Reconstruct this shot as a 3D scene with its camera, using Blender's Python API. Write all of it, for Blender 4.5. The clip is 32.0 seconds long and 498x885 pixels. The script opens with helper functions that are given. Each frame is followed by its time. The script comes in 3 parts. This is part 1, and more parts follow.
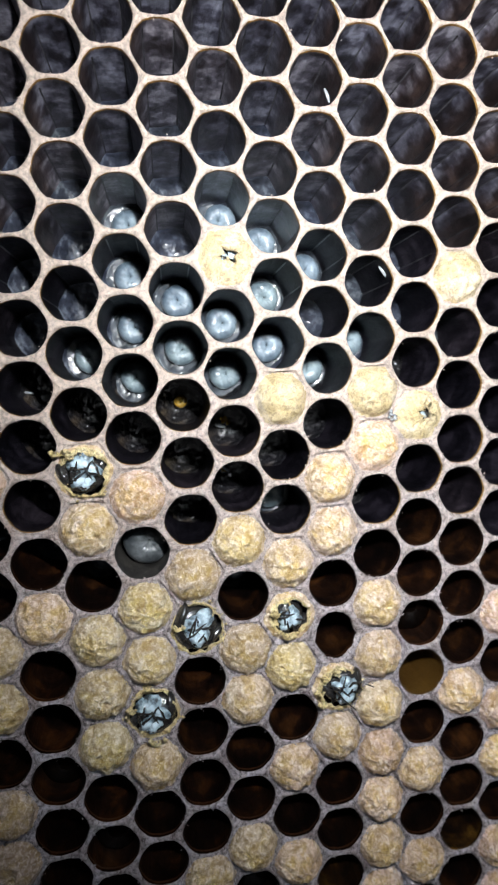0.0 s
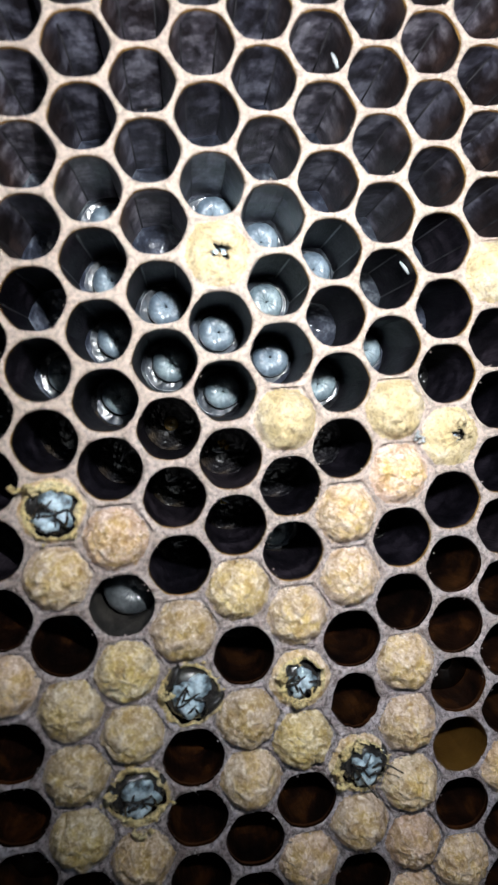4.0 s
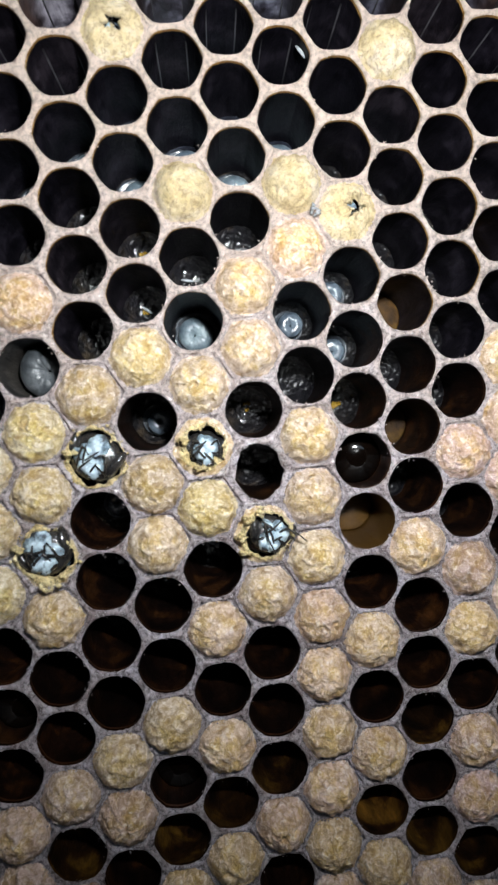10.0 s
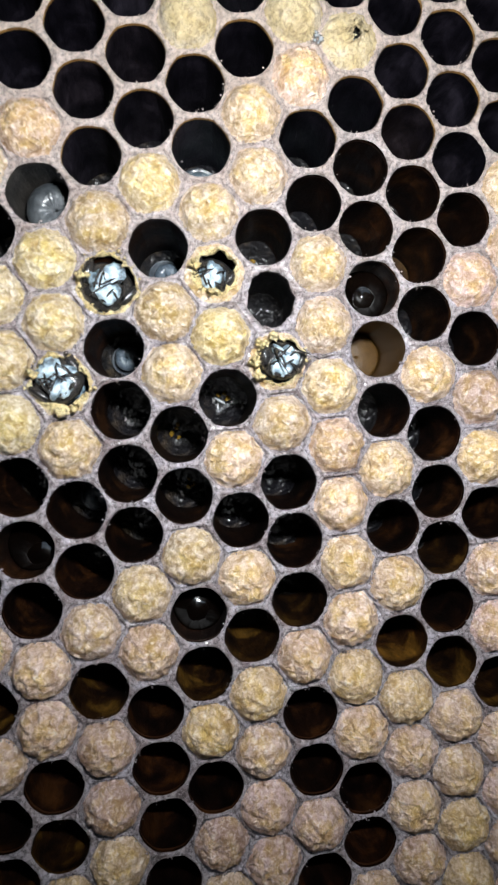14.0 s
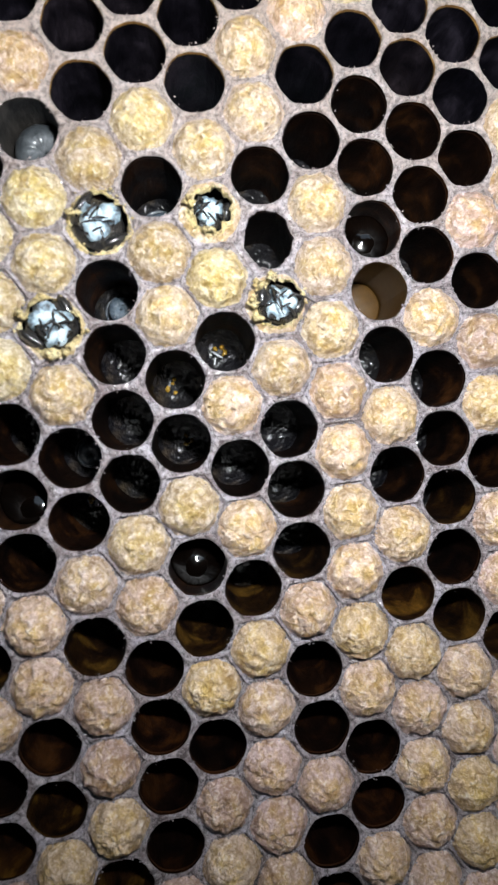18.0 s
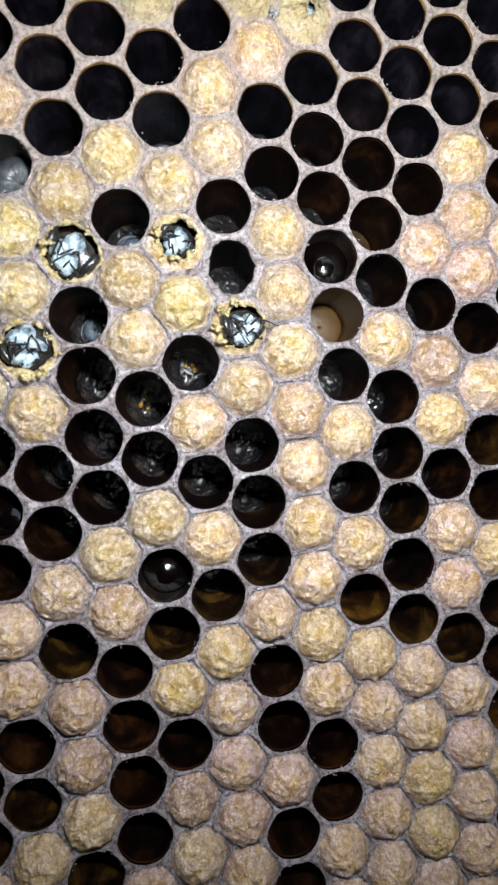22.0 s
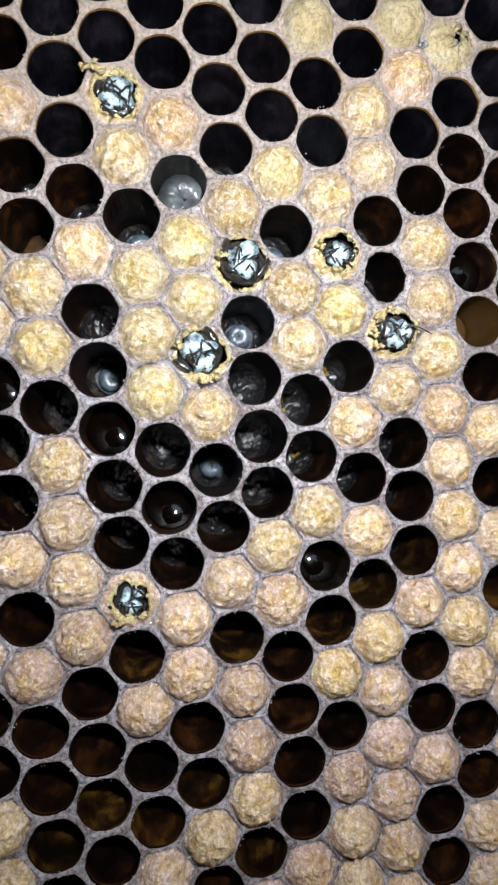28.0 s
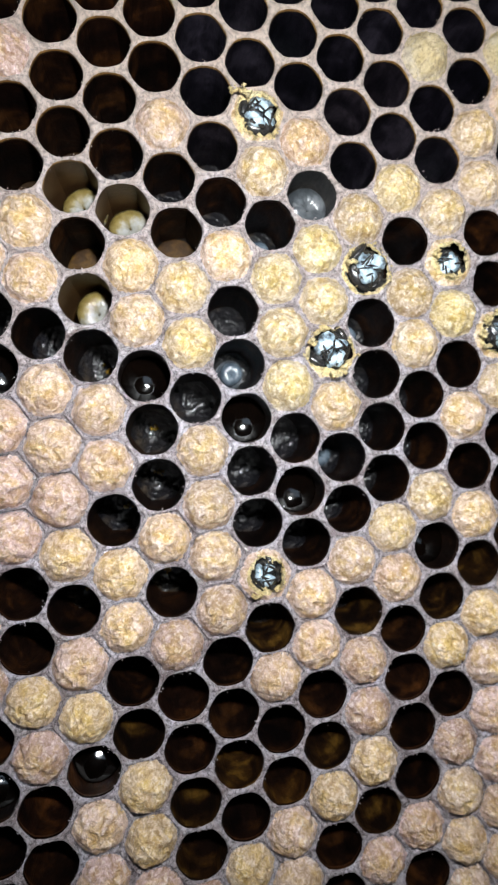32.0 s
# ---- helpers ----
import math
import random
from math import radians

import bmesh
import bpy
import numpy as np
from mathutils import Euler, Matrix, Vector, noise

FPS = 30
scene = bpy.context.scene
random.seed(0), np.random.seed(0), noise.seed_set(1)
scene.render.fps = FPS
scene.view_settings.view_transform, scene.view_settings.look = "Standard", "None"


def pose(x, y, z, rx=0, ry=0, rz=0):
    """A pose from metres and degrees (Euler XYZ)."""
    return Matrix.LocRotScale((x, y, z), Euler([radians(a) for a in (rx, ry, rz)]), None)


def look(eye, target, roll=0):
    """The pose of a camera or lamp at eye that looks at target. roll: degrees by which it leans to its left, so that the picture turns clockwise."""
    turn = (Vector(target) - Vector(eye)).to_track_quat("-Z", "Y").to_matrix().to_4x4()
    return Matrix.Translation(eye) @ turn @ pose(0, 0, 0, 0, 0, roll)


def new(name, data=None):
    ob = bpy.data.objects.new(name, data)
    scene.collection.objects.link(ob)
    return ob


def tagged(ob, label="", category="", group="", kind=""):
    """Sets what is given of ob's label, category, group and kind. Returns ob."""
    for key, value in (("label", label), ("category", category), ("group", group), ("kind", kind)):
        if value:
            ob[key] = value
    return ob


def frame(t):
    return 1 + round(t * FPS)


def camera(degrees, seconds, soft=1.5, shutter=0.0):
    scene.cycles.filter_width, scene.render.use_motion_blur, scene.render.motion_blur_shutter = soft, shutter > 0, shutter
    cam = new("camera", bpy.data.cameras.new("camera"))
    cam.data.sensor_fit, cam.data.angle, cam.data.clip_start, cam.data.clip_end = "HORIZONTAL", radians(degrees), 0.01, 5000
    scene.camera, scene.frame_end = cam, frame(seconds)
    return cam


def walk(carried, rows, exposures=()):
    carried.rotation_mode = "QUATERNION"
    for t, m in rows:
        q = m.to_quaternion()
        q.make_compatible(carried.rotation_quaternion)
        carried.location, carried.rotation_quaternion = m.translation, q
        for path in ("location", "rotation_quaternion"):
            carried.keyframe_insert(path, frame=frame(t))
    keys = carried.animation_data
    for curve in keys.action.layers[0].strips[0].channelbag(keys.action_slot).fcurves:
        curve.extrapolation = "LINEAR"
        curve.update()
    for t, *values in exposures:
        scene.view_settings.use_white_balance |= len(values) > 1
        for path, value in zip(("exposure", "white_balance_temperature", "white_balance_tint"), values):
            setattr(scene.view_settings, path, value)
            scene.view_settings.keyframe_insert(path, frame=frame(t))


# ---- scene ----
# Brood comb of a honey-bee hive, filmed close by with a phone and its light.
cam = camera(46.5, 32.0, soft=2.2)
ROWS = [
    (0.0, -0.00727, -0.05361, 0.02624, 83.67, 2.86, -9.61),
    (0.5, -0.00809, -0.05220, 0.02909, 85.61, 2.50, -10.37),
    (1.0, -0.00730, -0.05012, 0.03189, 85.46, 2.64, -9.10),
    (1.5, -0.00791, -0.04858, 0.02918, 86.73, 2.68, -10.29),
    (2.0, -0.00596, -0.04514, 0.02862, 85.55, 2.85, -10.23),
    (2.5, -0.00409, -0.04462, 0.02775, 86.82, 2.64, -10.27),
    (4.5, -0.00427, -0.04556, 0.02470, 85.03, 3.96, -7.42),
    (5.0, -0.00268, -0.04672, 0.02109, 85.30, 3.81, -7.84),
    (5.5, -0.00089, -0.04911, 0.01886, 85.40, 3.81, -7.01),
    (6.0, -0.00062, -0.04667, 0.01883, 85.81, 3.70, -7.09),
    (6.5, 0.00025, -0.04595, 0.01852, 85.63, 3.79, -5.97),
    (7.0, 0.00103, -0.04537, 0.01583, 85.83, 3.96, -5.00),
    (7.5, 0.00335, -0.04523, 0.01391, 85.95, 4.03, -5.12),
    (8.0, 0.00495, -0.04463, 0.01104, 86.19, 4.10, -5.14),
    (8.5, 0.00417, -0.04134, 0.00935, 86.51, 4.47, -4.87),
    (9.0, 0.00379, -0.04017, 0.00881, 86.47, 4.47, -4.81),
    (9.5, 0.00221, -0.04417, 0.00762, 86.73, 4.72, -5.31),
    (10.0, 0.00444, -0.04933, 0.00592, 86.42, 4.68, -5.13),
    (10.5, 0.00365, -0.05189, 0.00357, 86.25, 4.87, -6.01),
    (11.0, 0.00266, -0.05197, 0.00281, 85.48, 4.90, -6.27),
    (11.5, 0.00249, -0.05211, 0.00323, 85.76, 4.95, -6.86),
    (12.0, 0.00062, -0.05162, -0.00004, 86.09, 5.39, -7.15),
    (12.5, -0.00027, -0.05046, -0.00199, 86.32, 5.70, -7.03),
    (13.0, 0.00113, -0.05140, -0.00412, 86.47, 5.83, -6.93),
    (13.5, 0.00078, -0.05146, -0.00754, 87.04, 6.08, -7.05),
    (14.0, 0.00028, -0.05000, -0.00931, 87.04, 6.33, -6.89),
    (14.5, -0.00020, -0.04955, -0.01086, 87.10, 6.46, -7.04),
    (15.0, -0.00080, -0.04936, -0.01248, 87.48, 6.65, -7.08),
    (15.5, 0.00046, -0.04923, -0.01247, 87.17, 6.60, -7.25),
    (17.5, -0.00054, -0.04890, -0.01400, 87.42, 7.03, -7.29),
    (18.0, -0.00024, -0.04853, -0.01421, 87.31, 7.04, -7.16),
    (18.5, 0.00074, -0.04979, -0.01396, 87.49, 7.00, -7.15),
    (19.0, 0.00117, -0.04976, -0.01419, 87.32, 7.02, -7.43),
    (19.5, 0.00255, -0.04767, -0.01433, 87.24, 7.15, -7.22),
    (20.0, 0.00272, -0.04599, -0.01481, 87.27, 7.25, -7.69),
    (20.5, 0.00317, -0.04495, -0.01555, 87.41, 7.42, -7.17),
    (21.0, 0.00453, -0.04742, -0.01528, 87.25, 7.25, -7.16),
    (21.5, 0.00447, -0.05055, -0.01428, 86.99, 7.05, -7.58),
    (22.0, 0.00219, -0.05180, -0.01299, 87.21, 7.10, -7.73),
    (22.5, 0.00034, -0.05247, -0.01202, 87.25, 7.08, -7.96),
    (23.0, -0.00076, -0.05235, -0.01168, 87.39, 7.28, -8.02),
    (23.5, 0.00117, -0.05334, -0.01221, 87.26, 7.25, -7.64),
    (24.0, 0.00111, -0.05559, -0.01228, 87.50, 7.23, -8.16),
    (24.5, 0.00044, -0.05477, -0.01162, 87.68, 7.34, -7.85),
    (26.5, -0.00711, -0.05478, -0.01087, 87.31, 7.34, -9.25),
    (27.0, -0.00943, -0.05417, -0.01065, 87.53, 7.26, -8.82),
    (27.5, -0.01144, -0.05405, -0.01062, 87.64, 7.25, -8.95),
    (28.0, -0.01335, -0.05326, -0.01178, 87.88, 7.37, -8.33),
    (28.5, -0.01334, -0.05463, -0.01234, 87.72, 7.23, -8.91),
    (29.0, -0.01442, -0.05480, -0.01323, 87.97, 7.26, -8.77),
    (29.5, -0.01675, -0.05412, -0.01356, 88.21, 7.49, -9.16),
    (30.0, -0.01849, -0.05407, -0.01339, 88.38, 7.46, -9.09),
    (30.5, -0.02081, -0.05492, -0.01374, 88.51, 7.46, -9.04),
    (31.0, -0.02193, -0.05688, -0.01245, 88.34, 7.15, -9.48),
    (31.5, -0.02354, -0.05695, -0.01209, 88.24, 6.95, -9.71),
    (32.0, -0.02768, -0.05622, -0.01181, 88.53, 6.89, -9.48),
]
PATH = [(t, pose(x, y, z, rx, ry, rz)) for t, x, y, z, rx, ry, rz in ROWS]
# the phone closes down as it comes nearer
EXPOSURES = [(t, 1.6 * math.log2(-y / 0.056) - 0.19 + 0.62 * max(0.0, min(1.0, (12 - t) / 9)) ** 1.3) for t, x, y, z, rx, ry, rz in ROWS]
walk(cam, PATH, EXPOSURES)
# the lens is set on the comb at arm's length of a few centimetres; nearer than that it goes soft
cam.data.dof.use_dof = True
cam.data.dof.focus_distance = 0.054
cam.data.dof.aperture_fstop = 42.0

MM = 0.001
PITCH = 5.3  # worker cells, millimetres across the flats

# ---------------------------------------------------------------- light
world = bpy.data.worlds.new("room_light")
scene.world = world
world.use_nodes = True
world.node_tree.nodes["Background"].inputs[0].default_value = (0.75, 0.86, 1.0, 1)
world.node_tree.nodes["Background"].inputs[1].default_value = 0.06

# unseen lamp, added as bluish fill for the cells; the box has no window
cool_fill = new("cool_fill", bpy.data.lights.new("cool_fill", "AREA"))
cool_fill.data.shape, cool_fill.data.size, cool_fill.data.size_y, cool_fill.data.energy = "RECTANGLE", 0.11, 0.13, 0.055
cool_fill.data.color = (0.62, 0.80, 1.0)
cool_fill.matrix_world = look((0.04, -0.24, 0.10), (0, 0, 0))


# ---------------------------------------------------------------- materials
def material(name):
    m = bpy.data.materials.new(name)
    m.use_nodes = True
    t = m.node_tree
    return m, t, t.nodes["Principled BSDF"]


def noise_node(t, scale, detail=4.0, rough=0.6, distort=0.0, coord="Object"):
    c = t.nodes.new("ShaderNodeTexCoord")
    n = t.nodes.new("ShaderNodeTexNoise")
    n.inputs["Scale"].default_value = scale
    n.inputs["Detail"].default_value = detail
    n.inputs["Roughness"].default_value = rough
    n.inputs["Distortion"].default_value = distort
    t.links.new(c.outputs[coord], n.inputs["Vector"])
    return n


def ramp(t, source, stops):
    r = t.nodes.new("ShaderNodeValToRGB")
    while len(r.color_ramp.elements) < len(stops):
        r.color_ramp.elements.new(0.5)
    for e, (p, c) in zip(r.color_ramp.elements, stops):
        e.position, e.color = p, (*c, 1)
    t.links.new(source, r.inputs[0])
    return r


def mix(t, factor, a, b, blend="MIX"):
    m = t.nodes.new("ShaderNodeMix")
    m.data_type, m.blend_type = "RGBA", blend
    for v, i in ((factor, 0), (a, 6), (b, 7)):
        if isinstance(v, float):
            m.inputs[i].default_value = v
        elif isinstance(v, tuple):
            m.inputs[i].default_value = (*v, 1)
        else:
            t.links.new(v, m.inputs[i])
    return m.outputs[2]


def bump(t, shader, source, strength, distance):
    b = t.nodes.new("ShaderNodeBump")
    b.inputs["Strength"].default_value, b.inputs["Distance"].default_value = strength, distance
    t.links.new(source, b.inputs["Height"])
    t.links.new(b.outputs[0], shader.inputs["Normal"])
    t.links.new(b.outputs[0], shader.inputs["Coat Normal"])
    return b


def surface(name, stops, scale, rough, relief=0.3, depth=0.0001, fine=None, specular=0.5, each=0.0, coat=0.0, coat_rough=0.12, detail=6.0):
    """A two-scale surface: a coloured large noise, a finer noise for grain and relief, and some change from piece to piece."""
    m, t, s = material(name)
    big = noise_node(t, scale)
    grain = noise_node(t, fine or scale * 6, detail, 0.7)
    c = ramp(t, big.outputs["Fac"], stops).outputs[0]
    g = ramp(t, grain.outputs["Fac"], [(0.3, (0.72, 0.72, 0.72)), (0.7, (1.15, 1.15, 1.15))]).outputs[0]
    c = mix(t, 0.8, c, g, "MULTIPLY")
    if each:
        info = t.nodes.new("ShaderNodeObjectInfo")
        v = ramp(t, info.outputs["Random"], [(0.0, (1 - each, 1 - each * 0.9, 1 - each * 0.6)), (0.5, (1, 1, 1)), (1.0, (1 + each * 0.4, 1 + each * 0.45, 1 - each * 0.2))]).outputs[0]
        c = mix(t, 1.0, c, v, "MULTIPLY")
    t.links.new(c, s.inputs["Base Color"])
    s.inputs["Roughness"].default_value = rough
    s.inputs["Specular IOR Level"].default_value = specular
    s.inputs["Coat Weight"].default_value = coat
    s.inputs["Coat Roughness"].default_value = coat_rough
    bump(t, s, grain.outputs["Fac"], relief, depth)
    return m


def crust(name, stops, scale, fine, rough, relief, depth, distort, low, high, each, specular=0.3, specks=0.0, young=None):
    """A matted, crumbly wax crust: patches of colour, distorted fibres that carry both tone and relief, and pale specks
    that paint in sparkle.
    """
    m, t, s = material(name)
    place = t.nodes.new("ShaderNodeNewGeometry")
    big = noise_node(t, scale, 5.0, 0.65)
    t.links.new(place.outputs["Position"], big.inputs["Vector"])
    fibre = noise_node(t, fine, 8.0, 0.68, distort)
    t.links.new(place.outputs["Position"], fibre.inputs["Vector"])
    c = ramp(t, big.outputs["Fac"], stops).outputs[0]
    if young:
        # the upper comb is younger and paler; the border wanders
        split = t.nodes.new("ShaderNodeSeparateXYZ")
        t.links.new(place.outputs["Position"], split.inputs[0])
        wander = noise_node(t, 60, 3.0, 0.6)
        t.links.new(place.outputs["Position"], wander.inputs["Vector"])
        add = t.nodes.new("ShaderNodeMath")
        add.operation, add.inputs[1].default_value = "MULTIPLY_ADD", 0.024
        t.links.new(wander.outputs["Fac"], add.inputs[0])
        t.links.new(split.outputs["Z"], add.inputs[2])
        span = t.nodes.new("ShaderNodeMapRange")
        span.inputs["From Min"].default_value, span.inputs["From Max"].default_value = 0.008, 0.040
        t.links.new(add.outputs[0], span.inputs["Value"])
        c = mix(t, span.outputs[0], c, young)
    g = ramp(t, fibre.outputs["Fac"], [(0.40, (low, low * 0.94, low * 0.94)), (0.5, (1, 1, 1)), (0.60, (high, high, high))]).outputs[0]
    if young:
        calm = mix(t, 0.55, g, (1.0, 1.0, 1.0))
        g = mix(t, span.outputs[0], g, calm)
    c = mix(t, 1.0, c, g, "MULTIPLY")
    if each:
        info = t.nodes.new("ShaderNodeObjectInfo")
        v = ramp(t, info.outputs["Random"], [(0.0, (1 - each, 1 - each * 1.1, 1 - each * 0.7)), (0.3, (1, 0.95, 0.98)), (0.55, (1, 1, 1)), (0.8, (1.06, 1.02, 0.80)), (1.0, (1.1, 1.04, 1.0))]).outputs[0]
        c = mix(t, 1.0, c, v, "MULTIPLY")
    if specks:
        dots = noise_node(t, fine * 2.6, 2.0, 0.5)
        t.links.new(place.outputs["Position"], dots.inputs["Vector"])
        k = ramp(t, dots.outputs["Fac"], [(0.60, (0, 0, 0)), (0.66, (specks, specks, specks))]).outputs[0]
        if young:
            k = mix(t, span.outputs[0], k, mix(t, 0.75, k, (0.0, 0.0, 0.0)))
        c = mix(t, k, c, (0.86, 0.86, 0.88))
    t.links.new(c, s.inputs["Base Color"])
    s.inputs["Roughness"].default_value = rough
    s.inputs["Specular IOR Level"].default_value = specular
    bump(t, s, fibre.outputs["Fac"], relief, depth)
    if young:
        # glossy facets of hardened wax
        s.inputs["Coat Roughness"].default_value = 0.16
        worn = t.nodes.new("ShaderNodeMapRange")
        worn.inputs["To Min"].default_value, worn.inputs["To Max"].default_value = 0.5, 0.1
        t.links.new(span.outputs[0], worn.inputs["Value"])
        t.links.new(worn.outputs[0], s.inputs["Coat Weight"])
        facet = noise_node(t, 1500, 1.0, 0.5)
        t.links.new(place.outputs["Position"], facet.inputs["Vector"])
        gloss = t.nodes.new("ShaderNodeBump")
        gloss.inputs["Strength"].default_value, gloss.inputs["Distance"].default_value = 1.0, 0.0004
        t.links.new(facet.outputs["Fac"], gloss.inputs["Height"])
        t.links.new(gloss.outputs[0], s.inputs["Coat Normal"])
    return m


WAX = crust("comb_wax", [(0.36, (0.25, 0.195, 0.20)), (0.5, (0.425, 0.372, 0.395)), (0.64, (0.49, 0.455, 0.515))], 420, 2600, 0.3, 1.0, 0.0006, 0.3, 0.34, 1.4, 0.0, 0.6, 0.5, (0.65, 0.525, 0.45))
AMBER = surface("amber_wax", [(0.34, (0.10, 0.045, 0.012)), (0.66, (0.36, 0.20, 0.06))], 800, 0.4, 0.3, 0.0001, 4000, 0.5)


def lining_material(name, stops, roof_sheen=None, rough=0.45, coat=0.35, gloss=0.2):
    """Old cocoon silk on a cell's walls: drifting stains, streaks that run into the cell, and a pale sheen painted
    overhead.
    """
    m, t, s = material(name)
    place = t.nodes.new("ShaderNodeNewGeometry")
    info = t.nodes.new("ShaderNodeObjectInfo")
    shift = t.nodes.new("ShaderNodeVectorMath")
    shift.operation = "ADD"
    t.links.new(place.outputs["Position"], shift.inputs[0])
    t.links.new(info.outputs["Random"], shift.inputs[1])
    stain = noise_node(t, 260, 4.0, 0.6, 0.4)
    t.links.new(shift.outputs[0], stain.inputs["Vector"])
    c = ramp(t, stain.outputs["Fac"], stops).outputs[0]
    long = t.nodes.new("ShaderNodeVectorMath")
    long.operation, long.inputs[1].default_value = "MULTIPLY", (1.0, 0.25, 1.0)
    t.links.new(shift.outputs[0], long.inputs[0])
    streak = noise_node(t, 1700, 4.0, 0.65, 0.3)
    t.links.new(long.outputs[0], streak.inputs["Vector"])
    # the bluish sheen of lit walls is painted onto the upper side
    if roof_sheen:
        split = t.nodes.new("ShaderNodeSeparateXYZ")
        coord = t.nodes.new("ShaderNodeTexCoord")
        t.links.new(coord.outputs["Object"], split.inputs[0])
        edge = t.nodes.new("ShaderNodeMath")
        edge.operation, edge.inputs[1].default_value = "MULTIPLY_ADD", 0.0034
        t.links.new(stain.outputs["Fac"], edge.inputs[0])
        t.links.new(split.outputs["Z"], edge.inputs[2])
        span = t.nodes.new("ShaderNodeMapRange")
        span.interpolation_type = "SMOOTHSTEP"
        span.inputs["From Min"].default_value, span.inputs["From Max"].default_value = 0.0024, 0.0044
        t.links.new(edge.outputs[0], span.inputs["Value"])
        sheen_noise = noise_node(t, 420, 3.0, 0.6)
        t.links.new(shift.outputs[0], sheen_noise.inputs["Vector"])
        c = mix(t, span.outputs[0], c, ramp(t, sheen_noise.outputs["Fac"], roof_sheen).outputs[0])
    c = mix(t, 0.9, c, ramp(t, streak.outputs["Fac"], [(0.32, (0.55, 0.55, 0.55)), (0.5, (0.95, 0.95, 0.95)), (0.68, (1.5, 1.5, 1.5))]).outputs[0], "MULTIPLY")
    v = ramp(t, info.outputs["Random"], [(0.0, (0.6, 0.58, 0.6)), (0.5, (1, 1, 1)), (1.0, (1.5, 1.35, 1.2))]).outputs[0]
    c = mix(t, 1.0, c, v, "MULTIPLY")
    t.links.new(c, s.inputs["Base Color"])
    s.inputs["Roughness"].default_value = rough
    s.inputs["Specular IOR Level"].default_value = gloss
    s.inputs["Coat Weight"].default_value = coat
    s.inputs["Coat Roughness"].default_value = 0.3
    bump(t, s, streak.outputs["Fac"], 0.5, 0.00025)
    return m


# dark silk, taken to near black: the shade of deep cells is in the colour
COCOON = lining_material("shaded_cocoon_lining", [(0.36, (0.0025, 0.0013, 0.0012)), (0.52, (0.009, 0.0038, 0.0022)), (0.68, (0.042, 0.016, 0.005))], None, 0.5, 0.0, 0.1)
# the blue in these tones paints the gloss of the silk
DUSKY = lining_material("dusky_lining_blue_sheen", [(0.36, (0.003, 0.0028, 0.0045)), (0.52, (0.008, 0.007, 0.0105)), (0.66, (0.022, 0.019, 0.027))], None, 0.45, 0.0, 0.08)
# the second set of stops is the painted sheen
YOUNG = lining_material("young_lining_with_sheen", [(0.36, (0.007, 0.0045, 0.005)), (0.52, (0.022, 0.014, 0.014)), (0.66, (0.06, 0.038, 0.032))], [(0.38, (0.016, 0.014, 0.019)), (0.5, (0.070, 0.069, 0.098)), (0.62, (0.23, 0.235, 0.30))], 0.45, 0.35, 0.5)
GREY = lining_material("milky_grey_lining", [(0.36, (0.010, 0.010, 0.011)), (0.66, (0.045, 0.043, 0.041))], None, 0.5, 0.1)
HONEY = lining_material("honey_brown_lining", [(0.42, (0.005, 0.002, 0.001)), (0.53, (0.024, 0.010, 0.0025)), (0.66, (0.11, 0.055, 0.009))], None, 0.5, 0.02)
LIP = surface("red_brown_lip", [(0.36, (0.008, 0.003, 0.0015)), (0.66, (0.045, 0.016, 0.005))], 300, 0.45, 0.4, 0.0002, 1500, 0.3)
CREASE = surface("pale_silk_seam", [(0.44, (0.009, 0.008, 0.009)), (0.52, (0.025, 0.024, 0.027)), (0.66, (0.07, 0.067, 0.075))], 240, 0.35, 0.4, 0.0001, 2500, 0.5)
# pale bluish stops paint wet reflections onto the floor
SMOKY_FLOOR = surface("smoky_floor_sheen", [(0.38, (0.008, 0.009, 0.014)), (0.52, (0.035, 0.04, 0.058)), (0.66, (0.18, 0.20, 0.24))], 420, 0.5, 0.9, 0.0005, 700, 0.3, 0.25, 1.0, 0.13, 2.0)
# wet floor, its base near black with the cell's shade painted in
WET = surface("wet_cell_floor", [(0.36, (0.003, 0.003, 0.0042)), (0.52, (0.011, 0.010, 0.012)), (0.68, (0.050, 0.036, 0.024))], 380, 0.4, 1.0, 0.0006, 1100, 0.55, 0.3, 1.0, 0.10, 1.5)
BROWN = surface("brown_cocoon_lining", [(0.3, (0.030, 0.014, 0.006)), (0.7, (0.08, 0.040, 0.014))], 350, 0.4, 0.35, 0.00015, 2500, 0.4, 0.2)


TAN = surface("tan_cocoon_lining", [(0.3, (0.05, 0.023, 0.0045)), (0.7, (0.095, 0.049, 0.010))], 350, 0.4, 0.35, 0.00015, 2500, 0.4, 0.0)


